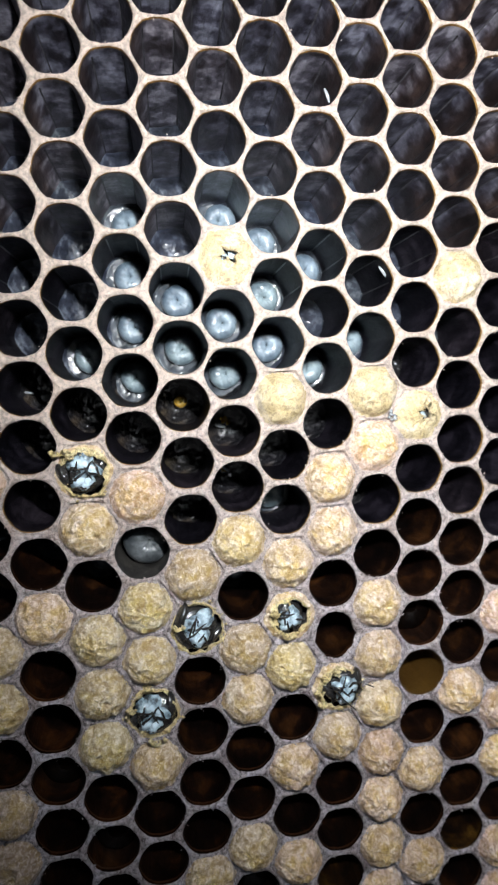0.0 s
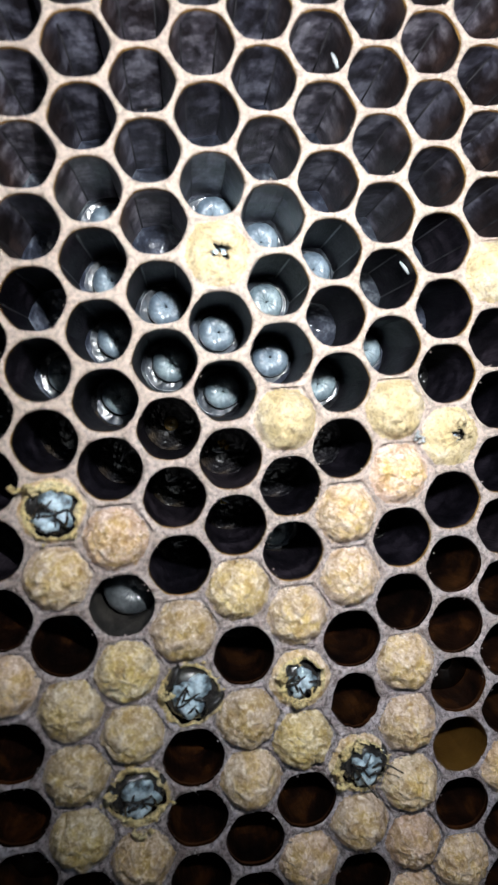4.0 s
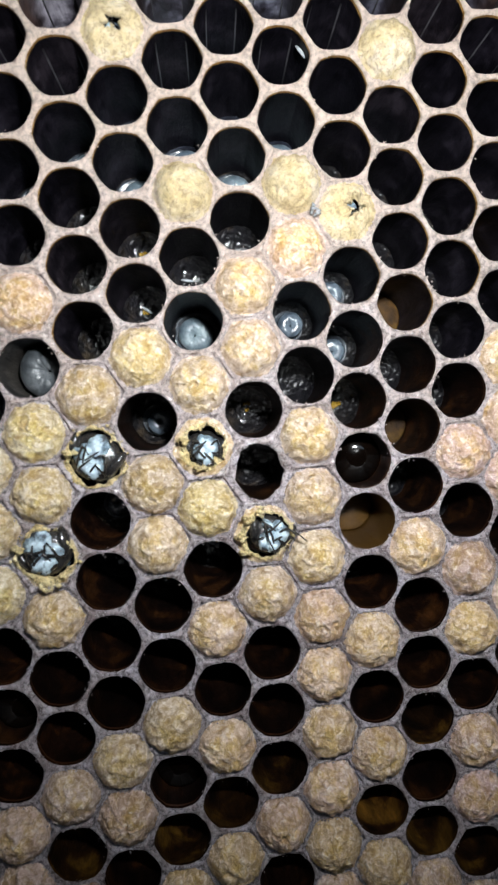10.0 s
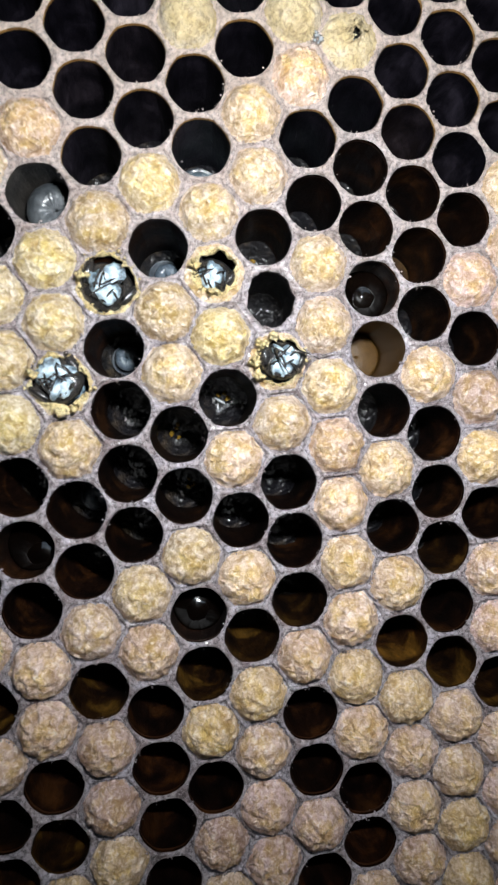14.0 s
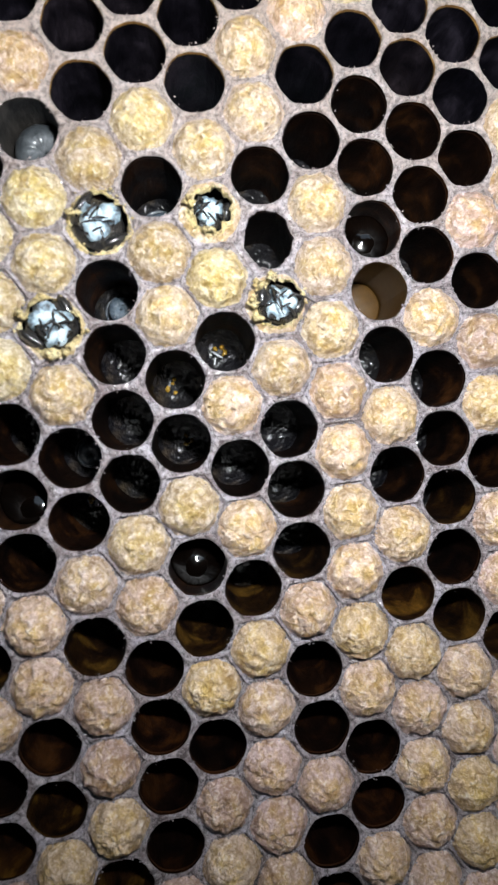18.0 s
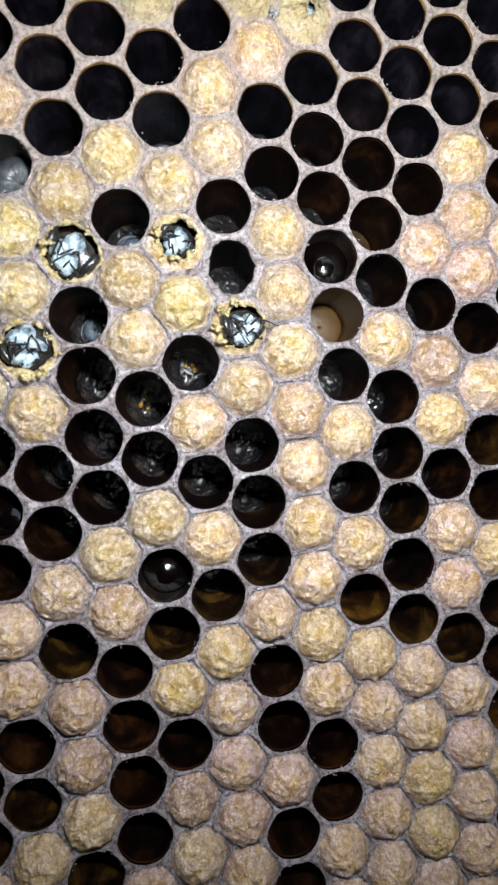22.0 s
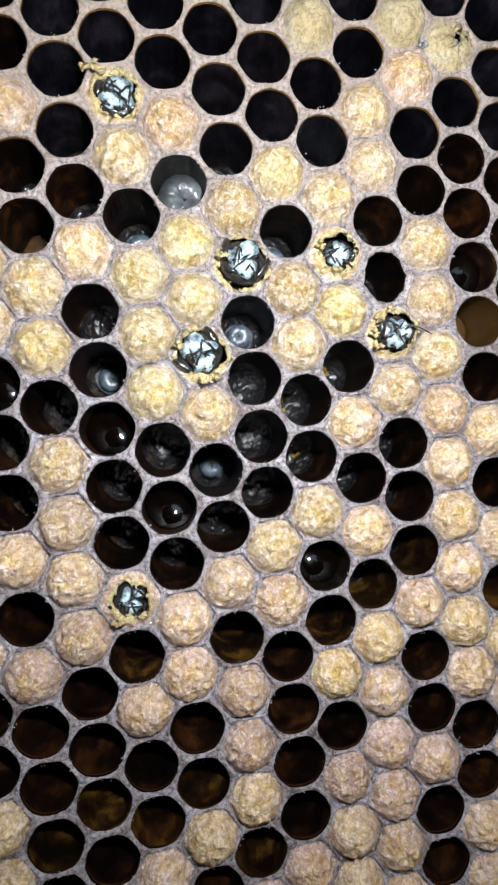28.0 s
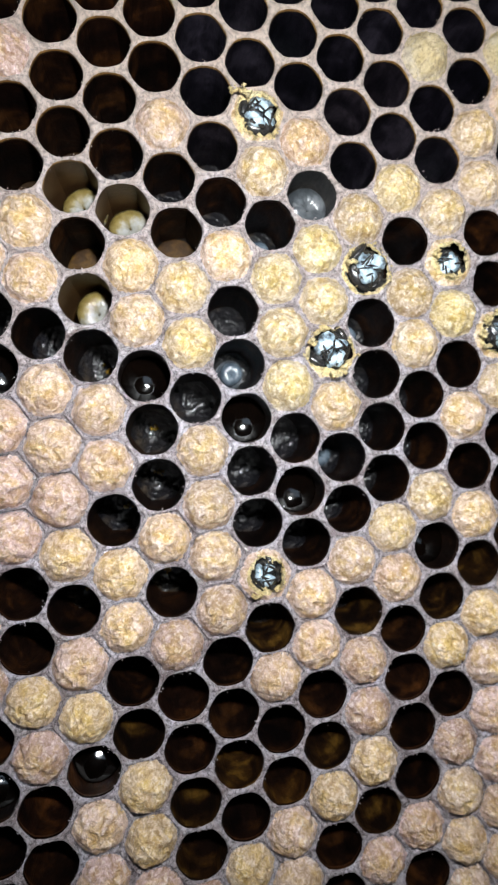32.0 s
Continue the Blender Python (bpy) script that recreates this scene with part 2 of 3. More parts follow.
def cap_material():
    """Brood capping: gold-brown in the middle, lilac-grey towards the edge, matted with fine pale and brown fibres;
    shade and highlights of the relief are painted in.
    """
    m, t, s = material("fibrous_brood_cap")
    coord = t.nodes.new("ShaderNodeTexCoord")
    place = t.nodes.new("ShaderNodeNewGeometry")
    far = t.nodes.new("ShaderNodeVectorMath")
    far.operation = "LENGTH"
    t.links.new(coord.outputs["Object"], far.inputs[0])
    patch = noise_node(t, 850, 4.0, 0.62)
    fibre = noise_node(t, 2500, 5.0, 0.62, 0.8)
    lumps = noise_node(t, 900, 5.0, 0.66, 0.8)
    for n in (patch, fibre, lumps):
        t.links.new(place.outputs["Position"], n.inputs["Vector"])
    info = t.nodes.new("ShaderNodeObjectInfo")
    out = t.nodes.new("ShaderNodeMath")
    out.operation, out.inputs[1].default_value = "MULTIPLY_ADD", 400.0
    t.links.new(far.outputs["Value"], out.inputs[0])
    wander = t.nodes.new("ShaderNodeMath")
    wander.operation, wander.inputs[1].default_value, wander.inputs[2].default_value = "MULTIPLY_ADD", 2.6, -1.45
    t.links.new(patch.outputs["Fac"], wander.inputs[0])
    t.links.new(wander.outputs[0], out.inputs[2])
    c = ramp(t, out.outputs[0], [(0.1, (0.645, 0.50, 0.24)), (0.42, (0.70, 0.565, 0.40)), (0.78, (0.665, 0.555, 0.53))]).outputs[0]
    v = ramp(t, info.outputs["Random"], [(0.0, (0.82, 0.76, 0.76)), (0.22, (1.0, 0.94, 0.97)), (0.45, (1.01, 1.0, 0.92)), (0.7, (1.05, 1.04, 0.76)), (0.88, (1.12, 1.09, 1.04)), (1.0, (0.88, 0.83, 0.72))]).outputs[0]
    c = mix(t, 1.0, c, v, "MULTIPLY")
    # the caps round the hatching bees are yellower, the others rosy
    near = t.nodes.new("ShaderNodeVectorMath")
    near.operation, near.inputs[1].default_value = "DISTANCE", (-0.006, 0, -0.003)
    t.links.new(place.outputs["Position"], near.inputs[0])
    spread = t.nodes.new("ShaderNodeMath")
    spread.operation, spread.inputs[1].default_value = "MULTIPLY_ADD", 0.020
    t.links.new(info.outputs["Random"], spread.inputs[0])
    t.links.new(near.outputs["Value"], spread.inputs[2])
    fresh = t.nodes.new("ShaderNodeMapRange")
    fresh.inputs["From Min"].default_value, fresh.inputs["From Max"].default_value = 0.018, 0.040
    t.links.new(spread.outputs[0], fresh.inputs["Value"])
    c = mix(t, 1.0, c, mix(t, fresh.outputs[0], (0.95, 0.985, 0.79), (1.04, 0.97, 0.94)), "MULTIPLY")
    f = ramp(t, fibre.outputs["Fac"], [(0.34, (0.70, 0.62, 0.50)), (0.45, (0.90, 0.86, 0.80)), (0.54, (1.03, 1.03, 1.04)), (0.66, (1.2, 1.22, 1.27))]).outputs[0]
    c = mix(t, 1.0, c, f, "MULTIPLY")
    # near-white fibre tips paint in highlights
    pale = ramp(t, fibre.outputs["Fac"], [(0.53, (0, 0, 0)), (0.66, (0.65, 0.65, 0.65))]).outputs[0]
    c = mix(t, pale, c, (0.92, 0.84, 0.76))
    # hollows darkened and swells lightened: shading of the lumps, put into the colour
    crease_shade = ramp(t, lumps.outputs["Fac"], [(0.34, (0.64, 0.54, 0.40)), (0.45, (0.86, 0.81, 0.73)), (0.58, (1.09, 1.1, 1.14))]).outputs[0]
    c = mix(t, 1.0, c, crease_shade, "MULTIPLY")
    t.links.new(c, s.inputs["Base Color"])
    s.inputs["Roughness"].default_value = 0.42
    s.inputs["Specular IOR Level"].default_value = 0.6
    both = t.nodes.new("ShaderNodeMath")
    both.operation, both.inputs[1].default_value = "MULTIPLY_ADD", 0.5
    t.links.new(fibre.outputs["Fac"], both.inputs[0])
    t.links.new(lumps.outputs["Fac"], both.inputs[2])
    bump(t, s, both.outputs[0], 1.0, 0.00055)
    return m


CAP = cap_material()
PALE_CAP = crust("new_white_cap", [(0.36, (0.56, 0.44, 0.235)), (0.52, (0.63, 0.52, 0.325)), (0.64, (0.68, 0.59, 0.45))], 520, 2600, 0.7, 0.8, 0.0005, 0.8, 0.68, 1.12, 0.0)
TORN = crust("chewed_yellow_wax", [(0.3, (0.52, 0.38, 0.16)), (0.5, (0.70, 0.57, 0.29)), (0.7, (0.78, 0.69, 0.45))], 700, 2600, 0.55, 1.0, 0.0003, 1.0, 0.5, 1.2, 0.0, 0.4)
LARVA = surface("milky_larva_skin", [(0.34, (0.055, 0.08, 0.11)), (0.5, (0.125, 0.165, 0.205)), (0.66, (0.25, 0.31, 0.355))], 380, 0.4, 0.7, 0.0003, 900, 0.35, 0.15, 0.35, 0.15, 2.0)
OLD_LARVA = surface("yellowish_larva_skin", [(0.36, (0.15, 0.10, 0.02)), (0.5, (0.22, 0.17, 0.06)), (0.62, (0.34, 0.34, 0.32))], 260, 0.22, 0.6, 0.0002, 1200, 0.6, 0.0, 0.6)
DULL_LARVA = surface("bluish_larva_skin", [(0.3, (0.035, 0.05, 0.07)), (0.7, (0.13, 0.165, 0.20))], 600, 0.25, 0.6, 0.0002, 1100, 0.5, 0.0, 0.5, 0.15, 2.0)
GREY_LARVA = surface("dull_grey_larva_skin", [(0.36, (0.03, 0.035, 0.04)), (0.5, (0.065, 0.073, 0.08)), (0.64, (0.14, 0.15, 0.16))], 420, 0.35, 0.6, 0.0002, 1100, 0.5, 0.0, 0.8, 0.1, 2.0)
# gold of the drops, which also paints yellow glints on cell floors
GOLD_DROP = surface("golden_glint_film", [(0.3, (0.16, 0.085, 0.008)), (0.7, (0.28, 0.17, 0.02))], 900, 0.15, 0.8, 0.0002, 900, 0.6, 0.0, 1.0, 0.08, 1.5)
JELLY = surface("brood_jelly", [(0.3, (0.008, 0.010, 0.014)), (0.7, (0.07, 0.085, 0.105))], 600, 0.3, 0.8, 0.00025, 900, 0.3, 0.0, 0.25, 0.14, 1.5)
LIQUID = surface("dark_nectar", [(0.3, (0.001, 0.0007, 0.0006)), (0.7, (0.003, 0.0016, 0.001))], 500, 0.08, 0.08, 0.0003, 260, 0.8, 0.0, 0.0, 0.12, 0.0)
POLLEN = surface("packed_pollen", [(0.36, (0.012, 0.005, 0.0015)), (0.5, (0.05, 0.022, 0.004)), (0.66, (0.14, 0.075, 0.010))], 350, 0.6, 0.6, 0.0002, 2400, 0.3, 0.4)
EGG = surface("egg_shell", [(0.3, (0.26, 0.28, 0.30)), (0.7, (0.36, 0.38, 0.40))], 900, 0.25, 0.1, 0.00003)
CHITIN = surface("black_chitin", [(0.3, (0.010, 0.010, 0.011)), (0.7, (0.035, 0.032, 0.03))], 1200, 0.22, 0.4, 0.00008, 5000, 0.6, 0.0, 0.6)
# pale silver of the down, with the face's gloss painted in
FUZZ_SHINE = surface("silver_fuzz_shine", [(0.40, (0.02, 0.03, 0.04)), (0.49, (0.24, 0.34, 0.42)), (0.62, (0.58, 0.72, 0.81))], 800, 0.3, 0.8, 0.0002, 2600, 0.8, 0.0, 0.9, 0.1)
WOOD = surface("plain_wood", [(0.3, (0.07, 0.042, 0.024)), (0.7, (0.12, 0.075, 0.042))], 60, 0.6, 0.2, 0.001)
BLACK = surface("black_plastic", [(0.3, (0.02, 0.02, 0.02)), (0.7, (0.03, 0.03, 0.03))], 300, 0.5, 0.1, 0.0001)

GLOW, gt, gs = material("white_led")
gs.inputs["Base Color"].default_value = (0.8, 0.8, 0.8, 1)
gs.inputs["Emission Color"].default_value = (0.91, 0.945, 0.965, 1)
gs.inputs["Emission Strength"].default_value = 2030.0


# ---------------------------------------------------------------- helpers
def mesh_object(name, verts, faces, mats, index=None, parent=None, smooth=True, label=""):
    me = bpy.data.meshes.new(name)
    me.from_pydata([tuple(v) for v in verts], [], faces)
    for m in mats:
        me.materials.append(m)
    if index is not None:
        me.polygons.foreach_set("material_index", index)
    me.polygons.foreach_set("use_smooth", [smooth] * len(me.polygons))
    me.update()
    ob = new(name, me)
    ob.parent = parent
    if label:
        tagged(ob, label)
    return ob


def rings_mesh(rings, tip=None):
    """Faces of a stack of closed rings, seen from -y, with an optional tip."""
    n = len(rings[0])
    verts = [v for r in rings for v in r]
    faces = [(k * n + i, k * n + (i + 1) % n, (k + 1) * n + (i + 1) % n, (k + 1) * n + i) for k in range(len(rings) - 1) for i in range(n)]
    if tip is not None:
        b = (len(rings) - 1) * n
        verts.append(tip)
        faces += [(b + i, b + (i + 1) % n, len(verts) - 1) for i in range(n)]
    return verts, faces


def rnd(c, r, k=0):
    return random.Random(c * 7919 + r * 104729 + k * 1299709).random()


# ---------------------------------------------------------------- plan of the comb
# Slow drift of the lattice from a perfect one, millimetres: columns of x, y, z.
DRIFT = [(0.080, -0.224, -0.109, -0.038, -0.113, 0.304, -0.508, -0.336, 0.354, -0.256, 0.016, -0.084, -0.132, 0.165, 0.084),
         (-0.123, -0.013, 0.615, 0.115, -0.411, 0.035, -0.240, -0.067, 0.276, 0.219, -0.316, -0.171, -0.047, 0.180, -0.075),
         (-0.017, -0.276, 0.598, 0.700, -0.606, 0.390, -0.304, -0.052, 0.035, 0.003, 0.192, -0.044, 0.215, -0.233, -0.187)]
POWERS = [(i, j) for i in range(5) for j in range(5 - i)]


def centre(c, r):
    """The middle of the mouth of the cell in column c, row r, in millimetres."""
    h = r + 0.5 * (c % 2) - 17
    u, q = (c - 13) / 7, h / 10
    d = [sum(k * u ** i * q ** j for k, (i, j) in zip(row, POWERS)) for row in DRIFT]
    jx, jz = (rnd(c, r, 1) - 0.5) * 0.2, (rnd(c, r, 2) - 0.5) * 0.2
    return Vector((PITCH * 0.8660254 * (c - 14) + d[0] + jx, d[1], -PITCH * h + d[2] + jz))


def neighbours(c, r):
    o = c % 2
    return [(c, r - 1), (c + 1, r - 1 + o), (c + 1, r + o), (c, r + 1), (c - 1, r + o), (c - 1, r - 1 + o)]


# What each cell holds, column by column from the row named:
# o open, c capped, l larva, k old larva, s small larva, e egg, w nectar, y pollen, n brown lining, t torn mouth,
# b bee coming out, q bee behind a narrow hole, p cap with a first hole
COLUMNS = {
    4: (20, "ccccowooc"),
    5: (16, "owcccooccooc"),
    6: (12, "coyccoccccoccwcc"),
    7: (11, "ooykykoccoccoycc"),
    8: (11, "ooookccwoococooyy"),
    9: (11, "oocoyccoccccooyoc"),
    10: (6, "oooooooooocoswoobycoycc"),
    11: (6, "ooooolobcscccowoccoycoo"),
    12: (6, "ooolllleclccbcsocycccy"),
    13: (6, "oooollgeocbsoooccooooco"),
    14: (6, "ooolplleecsccoocwycoccc"),
    15: (6, "ooolllcelcqcecocyccccc"),
    16: (6, "oooololeccotbcoeycoocoo"),
    17: (6, "ooooolccsocccccccccooc"),
    18: (6, "ooooooopssownococyccccco"),
    19: (6, "ooooxoooyoyocooyoyccccc"),
    20: (6, "oyooyoooooococcoccyccc"),
    21: (6, "oooooooyocccocyocooycoco"),
    22: (6, "ooooooooyyycscoocccccccc"),
}
FIRST_COL, LAST_COL, FIRST_ROW, LAST_ROW = 3, 24, 3, 30


def holds(c, r):
    start, text = COLUMNS.get(c, (99, ""))
    if start <= r < start + len(text):
        return text[r - start]
    if r < 12:
        return "o"
    return "o" if rnd(c, r, 3) < (0.45 if c < 8 or r < 16 else 0.2) else "c"


def outline(c, r, n=4, steps=None):
    """The cell's six walls, met by its neighbours' walls: n points a wall, or at the steps named, and the cell's middle."""
    m = centre(c, r)
    ns = [centre(*p) for p in neighbours(c, r)]
    corners = [(m + ns[i] + ns[(i + 1) % 6]) / 3 for i in range(6)]
    pts = []
    for i in range(6):
        a, b = corners[i], corners[(i + 1) % 6]
        pts += [a.lerp(b, k) for k in steps or [i / n for i in range(n)]]
    return m, pts


def mouth(m, pts, roundness, size):
    """A rounded hexagon inside the walls."""
    out = []
    for p in pts:
        d = p - m
        flat = d * size
        circle = d.normalized() * PITCH * 0.5 * size
        out.append(m + flat.lerp(circle, roundness))
    return out


def lift(pts, y, wobble=0.0, seed=0.0):
    return [Vector((p.x, p.y + y + (noise.noise(p * 1.3 + Vector((0, seed, 0))) * wobble if wobble else 0), p.z)) for p in pts]


comb = tagged(new("honeycomb"), "old brown honeycomb with open and capped brood cells", "honeycomb")
DEPTH = 11.0


def wet_lens(verts, faces, at, size, rng):
    """Adds a shallow wet drop, also a stand-in for a glint, that faces about out of the cell."""
    b = len(verts)
    up = Vector((rng.gauss(0, 0.22), -1, rng.gauss(0, 0.22))).normalized()
    side = up.orthogonal().normalized()
    other = up.cross(side)
    for rad, h in ((1.0, 0.0), (0.62, 0.32)):
        for i in range(8):
            k = size * rad * rng.uniform(0.75, 1.2)
            a = math.pi * i / 4
            verts.append(at + (side * math.cos(a) + other * math.sin(a)) * k + up * h * size)
    verts.append(at + up * 0.46 * size)
    for i in range(8):
        j = (i + 1) % 8
        faces.append((b + i, b + j, b + 8 + j, b + 8 + i))
        faces.append((b + 8 + i, b + 8 + j, b + 16))


STEPS = (0.0, 0.035, 0.2, 0.4, 0.6, 0.8, 0.965)  # along each of the six walls; the first and last lie on the seam
LEAN = 0.03  # the cells lean a little to the side as they go in


def open_cell(c, r, lining, floor, torn=False, drops=0):
    """An open cell: the wax rim, and under it the lining of the walls and the floor."""
    m, pts = outline(c, r, steps=STEPS)
    n, side = len(pts), len(STEPS)
    upper = max(0.0, min(1.0, (14 - r) / 6 + (c - 16) * 0.08))
    roundness = 0.85 - 0.12 * upper + 0.1 * (rnd(c, r, 4) - 0.5)
    size = 0.928 - 0.008 * upper + 0.03 * (rnd(c, r, 5) - 0.5)
    hole = mouth(m, pts, roundness, size)
    hole = [m + (p - m) * (1 + 0.02 * noise.noise(p * 0.9) + 0.008 * noise.noise(p * 4.0)) for p in hole]
    if torn:
        hole = [m + Vector(((p - m).x * 0.86, (p - m).y, (p - m).z)) * (0.97 + 0.12 * noise.noise(p * 2.1)) for p in hole]
    mid = [a.lerp(b, 0.6) for a, b in zip(pts, hole)]
    old = max(0.0, min(1.0, (r - 8) / 3)) if c > 9 else 0.6 if r > 15 else 0.1
    deep = mouth(m, pts, 0.06 + 0.75 * old, 0.925)
    local = lambda vs: [(v - m + Vector((max(0.0, v.y - m.y) * LEAN, 0, 0))) * MM for v in vs]
    hole_rings = [lift(pts, 0.0, 0.12), lift(mid, -0.02, 0.1), lift(hole, 0.2, 0.08), lift([m + (p - m) * 0.992 for p in hole], 0.45)]
    verts, faces = rings_mesh(hole_rings)
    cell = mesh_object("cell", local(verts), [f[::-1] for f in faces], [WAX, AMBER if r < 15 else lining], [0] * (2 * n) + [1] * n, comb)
    cell.location = m * MM
    wall = [hole_rings[-1], lift(hole, 0.7), lift([a.lerp(b, 0.6) for a, b in zip(hole, deep)], 1.6)]
    wall += [lift(deep, y, 0.35) for y in (2.8, 4.0, 5.4, 6.8, 8.2)]

    def floor_ring(edge, k):
        ring = []
        for p in edge:
            q = Vector((m.x + (p.x - m.x) * k, m.y, m.z + (p.z - m.z) * k))
            off = Vector((0, c * 3.1 + r, 0))
            crust_y = (0.30 * noise.fractal(q * 0.9 + off, 0.8, 2.1, 2) + 0.09 * noise.noise(q * 2.6 + off)) * min(1.0, 0.3 + (1 - k) * 2)
            bend = math.cos(3 * math.atan2(p.z - m.z, p.x - m.x))
            ring.append(q + Vector((0, DEPTH - 1.5 * k ** 2.4 + 0.3 * k * bend - crust_y, 0)))
        return ring

    verts, faces = rings_mesh(wall + [floor_ring(deep, 1.0)])
    seam = [2 if f < n and lining is COCOON else 1 if r < 13 and c > 9 and old < 0.7 and f >= 2 * n and f % side in (0, side - 1) else 0 for f in range(len(faces))]
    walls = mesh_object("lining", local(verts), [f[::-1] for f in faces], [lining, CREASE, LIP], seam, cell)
    walls.data.polygons.foreach_set("use_smooth", [old > 0.4 or f < 2 * n for f in range(len(faces))])
    even = mouth(m, outline(c, r, 5)[1], 0.06 + 0.75 * old, 0.925)
    base = [floor_ring(even, k) for k in (1.0, 0.86, 0.72, 0.58, 0.45, 0.33, 0.22, 0.11)]
    verts, faces = rings_mesh(base, sum(base[-1], Vector()) / len(even))
    index = [0] * len(faces)
    wet = random.Random(c * 97 + r * 13)
    bx, bz = wet.uniform(-0.6, 0.6), wet.uniform(-0.3, 0.9)
    for k in range(drops):
        at = m + Vector((bx + wet.gauss(0, 0.3), DEPTH - 0.5, bz + wet.gauss(0, 0.3)))
        wet_lens(verts, faces, at, wet.uniform(0.15, 0.32), wet)
    index += [1] * (len(faces) - len(index))
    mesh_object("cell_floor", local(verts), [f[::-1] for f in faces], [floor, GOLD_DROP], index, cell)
    return cell, m


def rough(q, seed):
    """Relief of a matted crust, in millimetres."""
    v = q * 1.2 + Vector((0, seed, 0))
    return 0.33 * noise.fractal(v, 0.8, 2.1, 4) + 0.14 * (0.5 - abs(noise.noise(q * 2.6 + Vector((seed, 0, 0))))) + 0.05 * noise.noise(q * 6.1 + Vector((0, 0, seed)))


def dome(m, pts, height, hole=0.0, jag=0.0, seed=0, dimple=0.0):
    """Rings of a cap that bulges out of its cell as a rough round cushion; with hole, only a torn rim of it."""
    rings = [lift(pts, 0.0, 0.12)]
    n = len(pts)
    squash = 1 + 0.08 * noise.noise(Vector((seed, 1, 2)))
    for k, s in enumerate((0.99, 0.96, 0.93, 0.89, 0.85, 0.80, 0.75, 0.69, 0.63, 0.57, 0.51, 0.45, 0.38, 0.31, 0.24, 0.16, 0.08)):
        y = 0.12 - 1.07 * (1 - s ** 2.2) + 1.6 * max(0.0, s - 0.84)
        if s < hole + 0.06:
            break
        ring = []
        for i, p in enumerate(pts):
            d = p - m
            d = d.lerp(d.normalized() * PITCH * 0.479 * squash, min(1.0, 0.35 + k * 0.3))
            edge = 1 + (0.05 * noise.noise(p * 1.2 + Vector((0, seed, 0))) + 0.05 * noise.noise(p * 3.4 + Vector((0, seed, 0)))) * (1 if k else 0)
            q = m + d * s * edge
            ring.append(q + Vector((noise.noise(q * 2.6) * 0.09, y * height + dimple * max(0.0, 0.5 - s) * 2 - rough(q, seed) * min(1.0, 0.3 + 0.4 * k), noise.noise(q * 2.6 + Vector((9, 0, 0))) * 0.09)))
        rings.append(ring)
    if hole:
        last = rings[-1]
        for extra, y in ((0.0, -0.06), (-0.05, 0.2), (0.04, 0.5)):
            ring = []
            for p in last:
                d = Vector(((p - m).x, 0, (p - m).z)).normalized()
                w = noise.fractal(d * 1.4 + Vector((seed, 0, 0)), 0.9, 2.2, 3) * jag + 0.04 * noise.noise(d * 9 + Vector((seed, extra * 9, 0)))
                q = m + d * PITCH * 0.5 * max(0.12, hole + extra + w * hole)
                ring.append(Vector((q.x, p.y + y - 0.25 * abs(noise.noise(d * 7 + Vector((0, seed, extra)))), q.z)))
            rings.append(ring)
    return rings


def capped_cell(c, r, mat):
    m, pts = outline(c, r, 12)
    rings = dome(m, pts, 1.4 + 0.5 * rnd(c, r, 6), seed=rnd(c, r, 7) * 50, dimple=0.45 * rnd(c, r, 14) ** 4)
    tip = sum(rings[-1], Vector()) / len(rings[-1])
    verts, faces = rings_mesh(rings, tip)
    n = len(pts)
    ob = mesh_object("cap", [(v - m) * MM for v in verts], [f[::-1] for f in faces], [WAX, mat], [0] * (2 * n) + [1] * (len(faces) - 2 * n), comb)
    ob.location = m * MM
    return ob


def lump(verts, faces, at, size, seed):
    """Adds an uneven crumb to a mesh."""
    b = len(verts)
    rng = random.Random(seed)
    for x, y, z in ((1, 0, 0), (-1, 0, 0), (0, 1, 0), (0, -1, 0), (0, 0, 1), (0, 0, -1)):
        k = size * rng.uniform(0.6, 1.4)
        verts.append(at + Vector((x * k + rng.uniform(-0.3, 0.3) * size, y * k, z * k + rng.uniform(-0.3, 0.3) * size)))
    for f in ((0, 2, 4), (2, 1, 4), (1, 3, 4), (3, 0, 4), (2, 0, 5), (1, 2, 5), (3, 1, 5), (0, 3, 5)):
        faces.append(tuple(b + i for i in f))


